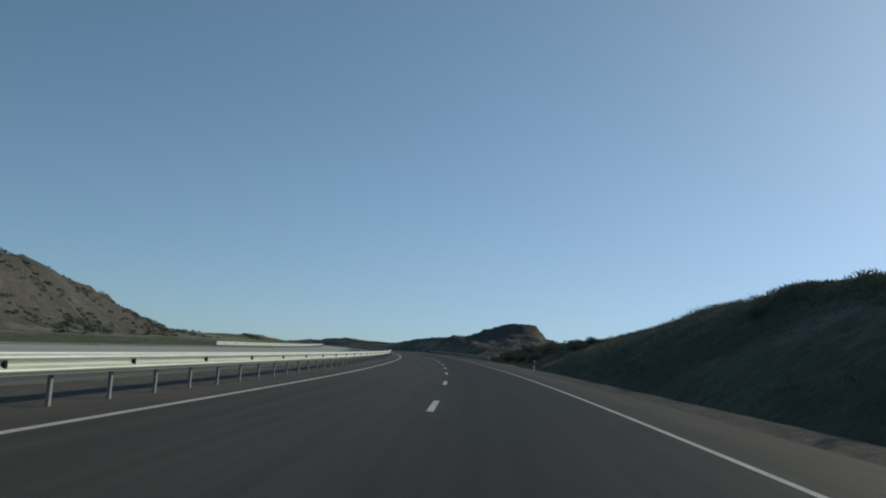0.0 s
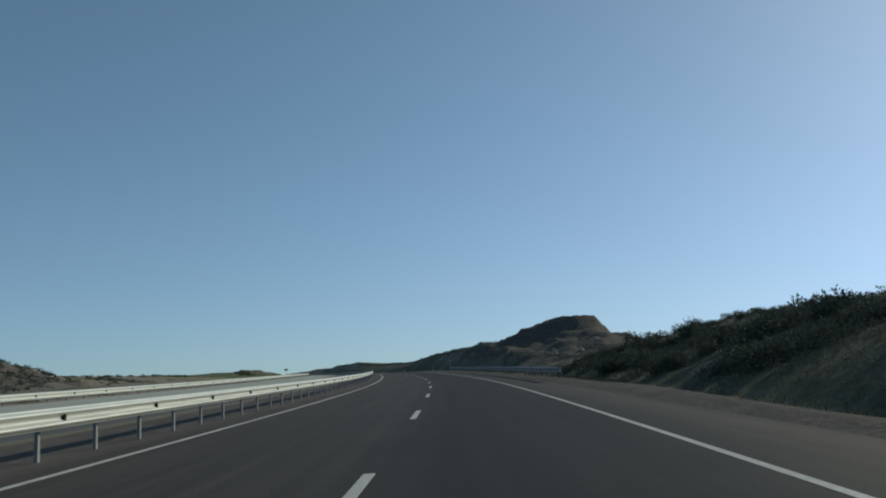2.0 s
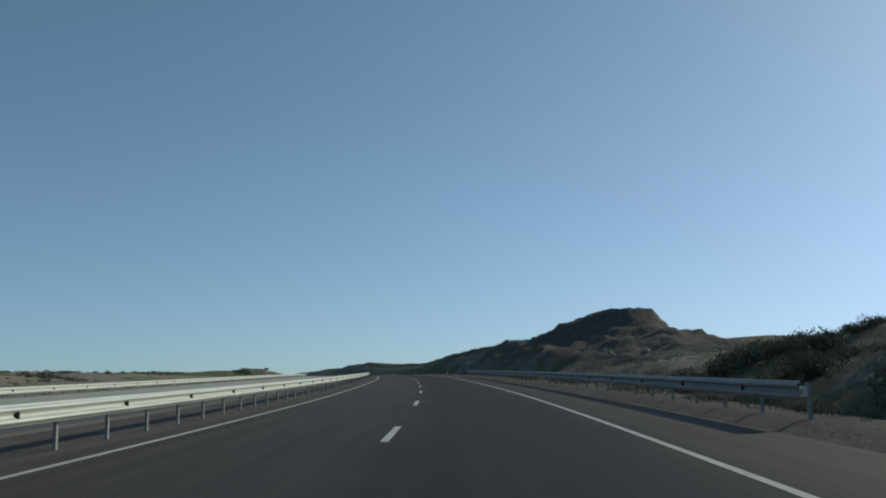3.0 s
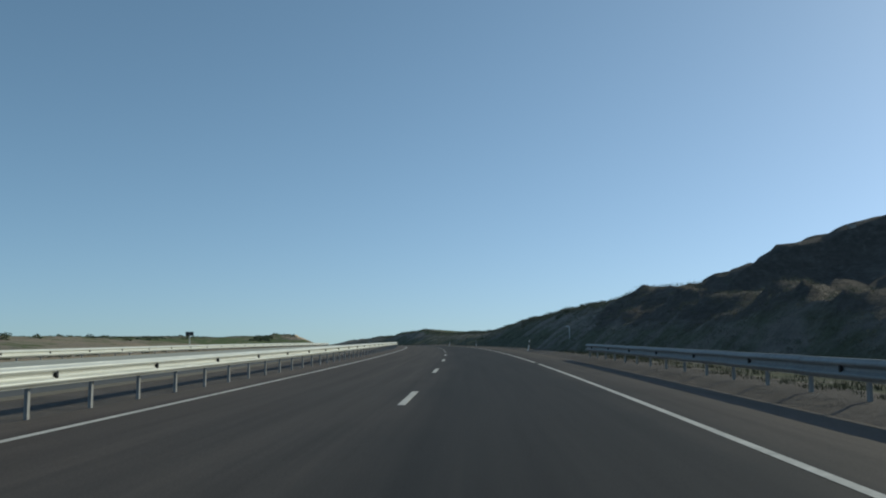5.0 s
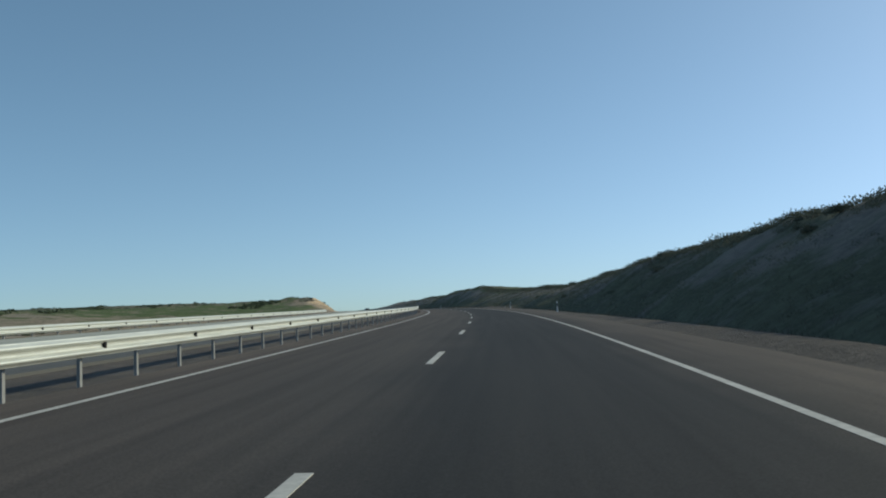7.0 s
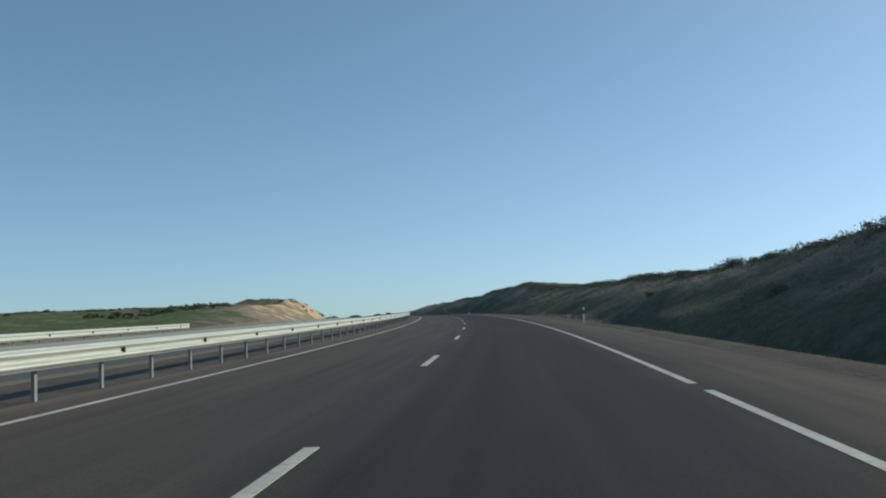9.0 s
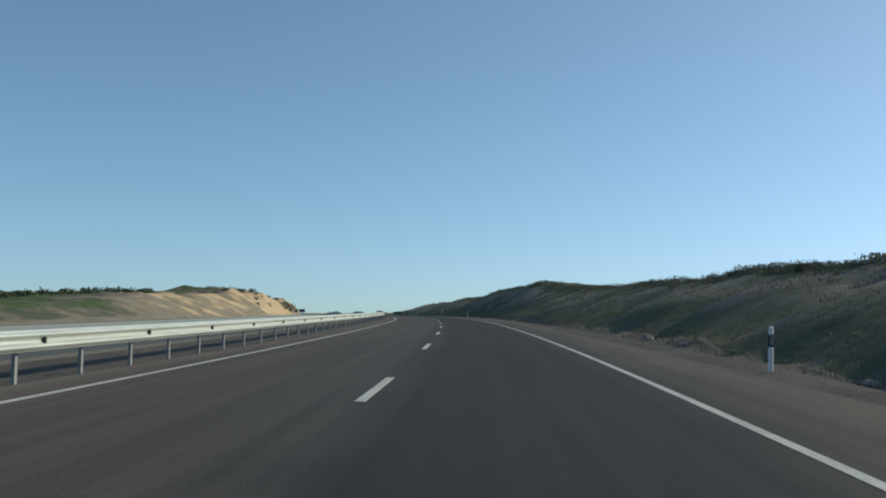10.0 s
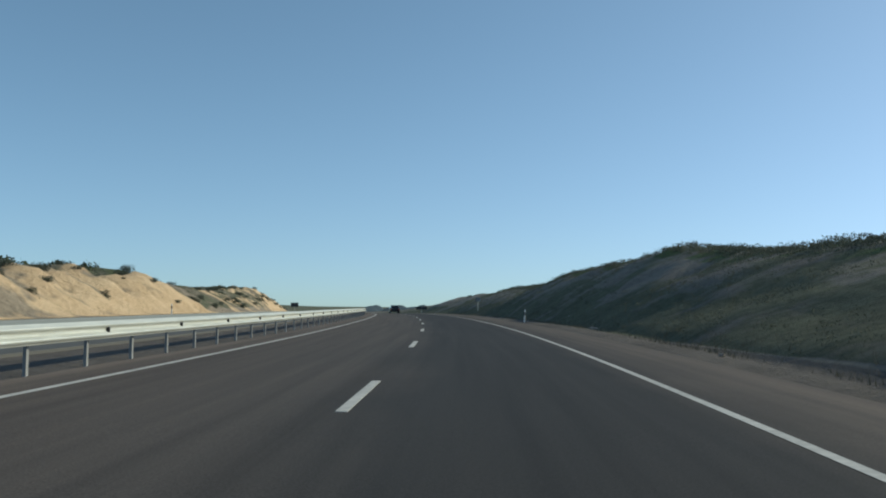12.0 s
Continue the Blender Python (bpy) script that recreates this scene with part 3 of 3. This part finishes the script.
def guard_rail(n, s0, s1, facing, label, reflectors=False, height=RAIL_Z):
    """facing +1: the beam stands to the right of its posts."""
    rail = new("guard_rail")
    rail.matrix_basis = stand(s0, n, float(crossfall(n)) - 0.07)
    inv = rail.matrix_basis.inverted()
    tagged(rail, label, "guard rail", "motorway guard rails")
    turn = 0.0 if facing > 0 else 180.0
    first, last = math.ceil((s0 - 0.293) / PITCH), math.floor((s1 - 0.293) / PITCH)
    first += first % 2
    last -= last % 2
    for k in range(first, last + 1):
        s = 0.293 + k * PITCH
        part("post", DARK_POST, rail, inv @ stand(s, n, height - RAIL_Z + 0.03, turn))
        part("spacer", SPACER, rail, inv @ stand(s, n + facing * 0.075, height, turn))
        if k % 2 == 0 and k < last:
            # a left-facing beam takes the darker steel: its shade is in the colour
            part("beam", BEAM if facing > 0 else DARK_BEAM, rail, inv @ stand(s + PITCH, n + facing * 0.12, height, turn, True) if facing > 0
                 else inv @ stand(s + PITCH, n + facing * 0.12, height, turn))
            if reflectors:
                part("reflector", REFLECTOR, rail, inv @ stand(s + 1.25 * PITCH, n + facing * 0.155, height, turn))
    return rail


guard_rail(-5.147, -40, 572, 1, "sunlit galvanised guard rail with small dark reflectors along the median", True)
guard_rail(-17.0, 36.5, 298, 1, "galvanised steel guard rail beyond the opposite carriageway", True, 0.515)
guard_rail(6.5, 73, 161, -1, "galvanised steel guard rail beside the hard shoulder, coloured darker for its shade", True, 0.56)


# ---------------------------------------------------------------- delineator posts, signs
def delineator(s, n, lean=0.0, label="white plastic delineator post with a black band"):
    ob = new("delineator_post")
    ob.matrix_basis = stand(s, n, float(land(s, n)[0]) - 0.05, 6) @ pose(0, 0, 0, 0, lean, 0)
    tagged(ob, label, "roadside post", "delineator posts")
    part("lower_post", bm_mesh("lower_post", box(bmesh.new(), (0.085, 0.06, 0.46), (0, 0, 0.23), 0.02), WHITE_PLASTIC), ob)
    part("black_band", bm_mesh("black_band", box(bmesh.new(), (0.087, 0.062, 0.20), (0, 0, 0.56), 0.02), DARK_PLASTIC), ob, label="black band")
    part("cap", bm_mesh("cap", box(bmesh.new(), (0.085, 0.06, 0.15), (0, 0, 0.735), 0.02, 0.9), WHITE_PLASTIC), ob)
    part("reflector", bm_mesh("reflector", box(bmesh.new(), (0.05, 0.006, 0.14), (0, -0.033, 0.56)), GREY_REFLECTOR), ob)
    return ob


for s, n, lean in ((30.8, 6.02, 1.0), (185.4, 6.05, 9.0), (245.0, 6.2, -2.0), (288.3, 6.2, 1.5), (388.6, 6.15, 2.0), (398.0, -17.3, 0.0)):
    delineator(s, n, lean)


def road_sign(s, n, z0, height, w, h, label, turn=0.0, side=0.0, back=SIGN_BACK):
    ob = new("road_sign")
    ob.matrix_basis = stand(s, n, z0, turn)
    tagged(ob, label, "road sign")
    part("pole", bm_mesh("pole", cylinder(bmesh.new(), 0.04, 0.04, -0.4, height, 10), STEEL), ob)
    bm = box(bmesh.new(), (w, 0.012, h), (side, -0.05, height - h / 2), 0.004)
    part("panel", bm_mesh("panel", bm, back), ob, label="panel seen from its back")
    for dz in (0.25, 0.75):
        part("clamp", bm_mesh("clamp", box(bmesh.new(), (0.12, 0.10, 0.03), (0, -0.02, height - h * dz)), STEEL), ob)
    return ob


road_sign(189.4, -19.8, -0.1, 1.75, 0.62, 0.30, "small dark sign on a thin pole beyond the far rail")
road_sign(523.8, -11.3 - 6.5, -0.2, 2.3, 1.6, 0.9, "dark rectangular sign on a pole beside the far carriageway")
road_sign(514, 8.0, -0.1, 1.5, 2.2, 0.6, "wide low dark board beside the shoulder")
road_sign(445.2, 9.0, 0.2, 2.0, 0.6, 0.5, "pale grey sign on a pole beside the cutting", 0.0, 0.0, DARK_STEEL)


def bent_pole(s, n, z0):
    ob = new("marker_pole")
    ob.matrix_basis = stand(s, n, z0)
    tagged(ob, "thin pale pole with a short arm on the bank", "pole")
    part("pole", bm_mesh("pole", cylinder(bmesh.new(), 0.03, 0.026, -0.4, 1.25, 8), WHITE_PLASTIC), ob)
    part("arm", bm_mesh("arm", box(bmesh.new(), (0.26, 0.03, 0.07), (-0.12, 0, 1.22), 0.01), WHITE_PLASTIC), ob)


bent_pole(186.6, 9.3, 0.6)


# ---------------------------------------------------------------- vehicle far ahead
def car(s, n):
    ob = new("car")
    ob.matrix_basis = stand(s, n, 0.0)
    tagged(ob, "dark estate car driving far ahead on the asphalt", "car")
    bm = box(bmesh.new(), (1.78, 4.3, 0.62), (0, 0, 0.62), 0.09)
    part("body", bm_mesh("body", bm, CAR_PAINT), ob)
    part("cabin", bm_mesh("cabin", box(bmesh.new(), (1.60, 2.7, 0.56), (0, -0.55, 1.20), 0.05, 0.82), CAR_GLASS), ob, label="dark glazed cabin")
    part("roof", bm_mesh("roof", box(bmesh.new(), (1.34, 2.1, 0.05), (0, -0.55, 1.50), 0.02), CAR_PAINT), ob)
    part("bumper", bm_mesh("bumper", box(bmesh.new(), (1.74, 0.12, 0.24), (0, -2.16, 0.48), 0.03), DARK_PLASTIC), ob)
    for x in (-0.74, 0.74):
        part("tail_light", bm_mesh("tail_light", box(bmesh.new(), (0.2, 0.05, 0.26), (x, -2.14, 0.80), 0.02), LAMP_RED), ob, label="red tail light")
        for y in (-1.35, 1.35):
            bm = bmesh.new()
            bmesh.ops.create_cone(bm, cap_ends=True, segments=18, radius1=0.32, radius2=0.32, depth=0.2, matrix=pose(x * 1.06, y, 0.32, 0, 90, 0))
            w = part("wheel", bm_mesh("wheel", bm, RUBBER), ob)
            bm = bmesh.new()
            bmesh.ops.create_cone(bm, cap_ends=True, segments=12, radius1=0.19, radius2=0.17, depth=0.22, matrix=pose(x * 1.07, y, 0.32, 0, 90, 0))
            part("rim", bm_mesh("rim", bm, STEEL), w)
    return ob


car(503, 1.5)


# ---------------------------------------------------------------- scrub, grass, stones
rng = random.Random(7)


def shrub_meshes(seed, leaves=1500):
    r = random.Random(seed)
    lobes = [(Vector((r.uniform(-0.5, 0.5), r.uniform(-0.5, 0.5), r.uniform(0.12, 0.62))), r.uniform(0.22, 0.4)) for _ in range(11)]
    v, f = [], []
    for _ in range(leaves):
        c, rad = r.choice(lobes)
        d = Vector((r.gauss(0, 1), r.gauss(0, 1), r.gauss(0, 0.8))).normalized()
        p = c + d * rad * r.uniform(0.55, 1.08)
        p.z = max(p.z, 0.03)
        a = (d + Vector((r.uniform(-.8, .8), r.uniform(-.8, .8), r.uniform(-.2, .9)))).normalized()
        b = a.cross(Vector((r.uniform(-1, 1), r.uniform(-1, 1), r.uniform(-1, 1)))).normalized()
        la, lb = r.uniform(0.032, 0.072), r.uniform(0.015, 0.034)
        i = len(v)
        v += [p - a * la * 0.4, p + b * lb, p + a * la, p - b * lb]
        f.append((i, i + 1, i + 2, i + 3))
    bm = bmesh.new()
    for c, rad in lobes:
        end = c * 0.9
        mid = end * 0.5
        rot = end.to_track_quat("Z", "Y").to_matrix().to_4x4()
        bmesh.ops.create_cone(bm, cap_ends=False, segments=5, radius1=0.028, radius2=0.010, depth=end.length, matrix=Matrix.Translation(mid) @ rot)
    return mesh_of("foliage", v, f, LEAF), bm_mesh("woody_base", bm, TWIG)


SHRUBS = []
for seed in range(6):
    fol, stem = shrub_meshes(seed)
    sh = new("shrub")
    tagged(sh, "dark green scrubby bush on the bank", "bush", "scrub on the banks")
    part("foliage", fol, sh)
    part("woody_base", stem, sh)
    SHRUBS.append(sh)
used = set()


def land_z(s, n):
    return float(land(s, n)[0])


def plant(s, n, size):
    k = rng.randrange(len(SHRUBS))
    m = stand(s, n, land_z(s, n) - 0.22 * size, rng.uniform(0, 360)) @ Matrix.Diagonal((size, size, size * rng.uniform(0.7, 1.1), 1))
    if k not in used:
        used.add(k)
        SHRUBS[k].matrix_basis = m
    else:
        ob = copy_thing(SHRUBS[k], m)
        ob.matrix_basis = m


for s in np.arange(-20, 520, 2.3):
    s = float(s) + rng.uniform(-1, 1)
    nc = float(np.interp(s, CREST[:, 0], CREST[:, 1]))
    dense = 42 < s < 100
    if 10 < s < 42 or 148 < s < 204:
        continue
    if rng.random() < (0.95 if dense else 0.5 if 270 < s < 350 else 0.22):
        plant(s, nc + rng.uniform(-1.5, 1.0), rng.uniform(0.42, 0.75) * (0.7 if s < 52 else 1.0) if dense else rng.uniform(0.35, 0.8))
    if dense:
        for _ in range(5):
            n = rng.uniform(9.3, nc)
            plant(s + rng.uniform(-2, 2), n, rng.uniform(1.0, 1.5) * (0.65 if s < 52 else 1.0) * (0.55 if n > nc - 3.5 else 1.0))
    if rng.random() < 0.07:
        plant(s, rng.uniform(8.2, nc), rng.uniform(0.3, 0.8))
for s in np.arange(118, 190, 14.0):
    plant(float(s) + rng.uniform(-4, 4), 47 + rng.uniform(-3, 3), rng.uniform(0.35, 0.7))
for s in np.arange(372, 530, 3.0):
    plant(float(s) + rng.uniform(-2, 2), -24.4 + rng.uniform(-1.2, 0.8), rng.uniform(0.35, 0.95))
for _ in range(84):
    s = rng.choice((rng.uniform(376, 425), rng.uniform(416, 462), rng.uniform(416, 462), rng.uniform(462, 522)))
    plant(s, rng.uniform(-24.5, -19.4), rng.uniform(0.22, 0.6) if s < 418 else rng.uniform(0.35, 0.85))


def grass():
    r = random.Random(3)
    v, f = [], []
    count = 42000
    ss = np.array([r.uniform(-30, 470) for _ in range(count)])
    toe = np.interp(ss, TOE[:, 0], TOE[:, 1])
    pick = np.array([r.random() for _ in range(count)])
    nn = np.where(pick < 0.6, toe - 0.1 + np.array([r.gauss(0, 0.45) for _ in range(count)]),
                  np.where(pick < 0.8, np.array([r.uniform(8, 24) for _ in range(count)]), -18.6 - abs(np.array([r.gauss(0, 3) for _ in range(count)]))))
    nn = np.where((nn > 0) & (nn < 6.6), 6.9, nn)
    base = at(ss, nn, land(ss, nn) - 0.02)
    tuft = roughness(base[:, :2], 2.5)
    for (x, y, z), k in zip(base, tuft):
        if k < r.uniform(-0.5, 0.3):
            continue
        hgt, wid, ang = r.uniform(0.05, 0.15) * (1.2 + 0.8 * k), r.uniform(0.005, 0.014), r.uniform(0, 6.28)
        dx, dy = math.cos(ang) * wid, math.sin(ang) * wid
        lx, ly = r.uniform(-.4, .4) * hgt, r.uniform(-.4, .4) * hgt
        i = len(v)
        v += [(x - dx, y - dy, z), (x + dx, y + dy, z), (x + lx, y + ly, z + hgt)]
        f.append((i, i + 1, i + 2))
    ob = new("grass", mesh_of("grass", v, f, DRY_LEAF))
    tagged(ob, "dry straw-coloured grass tufts along the verges", "grass", kind="stuff")


grass()


def weeds():
    """Rank weeds behind the right-hand rail."""
    r = random.Random(13)
    v, f = [], []
    for _ in range(5200):
        s, n = r.uniform(64, 176), 6.75 + abs(r.gauss(0, 1.5))
        x, y, z = at(s, n, float(land(s, n)[0]) - 0.02)
        if noise.fractal((x / 1.9, y / 1.9, 5.1), 0.9, 2.0, 3) < r.uniform(-0.35, 0.45):
            continue
        tall = r.uniform(0.08, 0.26) * (1.0 if n > 7.2 else 0.6)
        for _ in range(7):
            bx, by, ang, wid = x + r.gauss(0, 0.07), y + r.gauss(0, 0.07), r.uniform(0, 6.28), r.uniform(0.006, 0.016)
            dx, dy, lx, ly, hgt = math.cos(ang) * wid, math.sin(ang) * wid, r.uniform(-.4, .4) * tall, r.uniform(-.4, .4) * tall, tall * r.uniform(0.6, 1)
            i = len(v)
            v += [(bx - dx, by - dy, z), (bx + dx, by + dy, z), (bx + lx, by + ly, z + hgt)]
            f.append((i, i + 1, i + 2))
    ob = new("weeds", mesh_of("weeds", v, f, WEED_LEAF))
    tagged(ob, "dull green weeds behind the guard rail", "weeds", kind="stuff")


weeds()


def bank_scrub():
    """Low heather-like cover on the cutting: many small leaf clumps, too many to count."""
    r = random.Random(11)
    v, f = [], []
    count = 30000
    ss = np.array([r.uniform(-35, 480) if r.random() < 0.72 else r.uniform(-25, 60) for _ in range(count)])
    toe, nc = np.interp(ss, TOE[:, 0], TOE[:, 1]), np.interp(ss, CREST[:, 0], CREST[:, 1])
    nn = toe + 0.2 + (nc + 2.5 - toe) * np.array([r.random() ** 0.9 for _ in range(count)])
    base = at(ss, nn, land(ss, nn) - 0.05)
    patch = roughness(base[:, :2], 6.0)
    for p, k, near_top in zip(base, patch, np.exp(-((nn - nc) / 1.3) ** 2) * np.interp(ss, [8, 14, 36, 44, 100, 112, 196, 206], [0.8, 0.0, 0.0, 1.0, 1.0, 0.0, 0.0, 1.0])):
        if k < r.uniform(-0.7, 0.25):
            continue
        size = r.uniform(0.14, 0.36) * (1 + 0.6 * r.random() * near_top)
        big = 1 + 0.8 * near_top
        for _ in range(20 + int(50 * near_top)):
            c = Vector(p) + Vector((r.gauss(0, 0.5), r.gauss(0, 0.5), r.uniform(0.0, 0.85))) * size
            a = Vector((r.uniform(-.7, .7), r.uniform(-.7, .7), r.uniform(0.2, 1))).normalized()
            b = a.cross(Vector((r.uniform(-1, 1), r.uniform(-1, 1), r.uniform(-.3, .3)))).normalized()
            la, lb = r.uniform(0.025, 0.07) * big, r.uniform(0.008, 0.02) * big
            i = len(v)
            v += [c - a * la * 0.5, c + b * lb, c + a * la, c - b * lb]
            f.append((i, i + 1, i + 2, i + 3))
    ob = new("bank_scrub", mesh_of("bank_scrub", v, f, HEATH))
    tagged(ob, "low dark heath and dry scrub covering the cutting", "scrub", kind="stuff")


bank_scrub()


def clumps(name, label, spots, mat, leaves, size, leaf):
    """Low bushes far off, joined: too many and too small to count."""
    r = random.Random(len(name) * 7 + len(spots))
    v, f = [], []
    for s, n in spots:
        k = size * r.uniform(0.5, 1.5)
        base = Vector(at(s, n, land_z(s, n) - 0.05))
        for _ in range(leaves):
            d = Vector((r.gauss(0, 1), r.gauss(0, 1), r.gauss(0, 1))).normalized() * r.uniform(0.5, 1.0)
            c = base + Vector((d.x * k, d.y * k, abs(d.z) * k * 0.8))
            a = Vector((r.uniform(-1, 1), r.uniform(-1, 1), r.uniform(-0.3, 1))).normalized()
            b = a.cross(Vector((r.uniform(-1, 1), r.uniform(-1, 1), r.uniform(-1, 1)))).normalized()
            la, lb = leaf * r.uniform(0.6, 1.3), leaf * r.uniform(0.35, 0.7)
            i = len(v)
            v += [c - a * la, c + b * lb, c + a * la, c - b * lb]
            f.append((i, i + 1, i + 2, i + 3))
    ob = new(name, mesh_of(name, v, f, mat))
    tagged(ob, label, "scrub", kind="stuff")


hill = random.Random(21)
spots = []
while len(spots) < 1900:
    s, n = hill.uniform(30, 185), hill.uniform(-80, -40)
    if noise.fractal((s / 14, n / 9, 2.2), 0.9, 2.0, 3) > hill.uniform(-0.3, 0.5):
        spots.append((s, n))
clumps("hillside_scrub", "dark olive scrub dotted over the rocky hillside", spots, LEAF, 40, 0.5, 0.11)
spots = []
while len(spots) < 700:
    s, n = hill.uniform(190, 560), hill.choice((hill.uniform(-70, -50), hill.gauss(-66, 1.0), hill.gauss(-84, 1.2), hill.gauss(-104, 1.6), hill.gauss(-104, 1.6)))
    if noise.fractal((s / 30, n / 12, 6.2), 0.9, 2.0, 3) > hill.uniform(-0.1, 0.5):
        spots.append((s, n))
spots += [(hill.uniform(322, 376), hill.uniform(-35.0, -30.5)) for _ in range(70)] + [(hill.uniform(392, 414), hill.uniform(-29.5, -26.5)) for _ in range(26)]
clumps("field_scrub", "dark green bushes along the field edges", spots, FIELD_LEAF, 60, 0.6, 0.15)
clumps("verge_scrub", "low dark bushes behind the opposite guard rail", [(hill.uniform(60, 300), -18.9 - abs(hill.gauss(0, 1.2))) for _ in range(260)], FIELD_LEAF, 40, 0.24, 0.06)


def boulder(s, n, size, seed, label="pale weathered boulder lying on the verge"):
    bm = bmesh.new()
    bmesh.ops.create_icosphere(bm, subdivisions=2, radius=0.5)
    for v in bm.verts:
        k = 1 + 0.5 * noise.noise(v.co * 2.1 + Vector((seed, 0, 0))) + 0.2 * noise.noise(v.co * 6 + Vector((0, seed, 0)))
        v.co = Vector((v.co.x * k, v.co.y * k * 0.8, v.co.z * k * 0.65))
    ob = new("boulder", bm_mesh("boulder", bm, STONE))
    ob.matrix_basis = stand(s, n, land_z(s, n) + 0.12 * size, seed * 47 % 360, scale=size)
    tagged(ob, label, "rock", "boulders")


def far_hill(x, y, top, wide, long, turn):
    n_s, n_r = 40, 10
    v, f = [(0, 0, 1.0)], []
    for j in range(1, n_r + 1):
        for i in range(n_s):
            a, r = 2 * math.pi * i / n_s, j / n_r
            p = Vector((math.cos(a) * r, math.sin(a) * r, 0))
            h = (1 - r * r) ** 1.3 if j < n_r else 0.0
            v.append((p.x, p.y, h * (1 + 0.25 * noise.noise(p * 3 + Vector((x * 0.01, 0, 0)))) - 0.02))
    f += [(0, 1 + i, 1 + (i + 1) % n_s) for i in range(n_s)]
    for j in range(n_r - 1):
        for i in range(n_s):
            a, b = 1 + j * n_s + i, 1 + j * n_s + (i + 1) % n_s
            f.append((a, a + n_s, b + n_s, b))
    ob = new("backdrop_hill", mesh_of("backdrop_hill", v, f, FAR_HAZE, smooth=True))
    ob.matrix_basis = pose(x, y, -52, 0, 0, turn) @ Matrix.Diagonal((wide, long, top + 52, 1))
    tagged(ob, "low distant hill with pale blue haze put into its colour", "hill", kind="structure")


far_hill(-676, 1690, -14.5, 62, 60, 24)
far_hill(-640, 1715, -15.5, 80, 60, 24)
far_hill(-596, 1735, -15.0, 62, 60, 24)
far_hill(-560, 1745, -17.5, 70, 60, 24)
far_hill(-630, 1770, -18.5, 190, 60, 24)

boulder(301.6, 7.0, 0.36, 1)
boulder(303.0, 7.2, 0.3, 2)
boulder(297.2, 6.9, 0.26, 3)
stones = random.Random(5)
for _ in range(22):
    s = stones.uniform(285, 430)
    boulder(s, float(np.interp(s, TOE[:, 0], TOE[:, 1])) + stones.gauss(-0.3, 0.35), stones.uniform(0.12, 0.26), stones.uniform(0, 50), "small pale stone at the foot of the cutting")
for k, (s, n, size) in enumerate(((143.5, 22.2, 0.95), (146.2, 19.4, 0.5), (142.0, 18.6, 0.6), (151.7, 20.3, 0.7), (152.0, 26.6, 0.75), (172.0, 23.8, 0.6), (149.0, 23.5, 0.45))):
    boulder(s, n, size, 4 + k, "pale boulder lying on the rocky knoll")
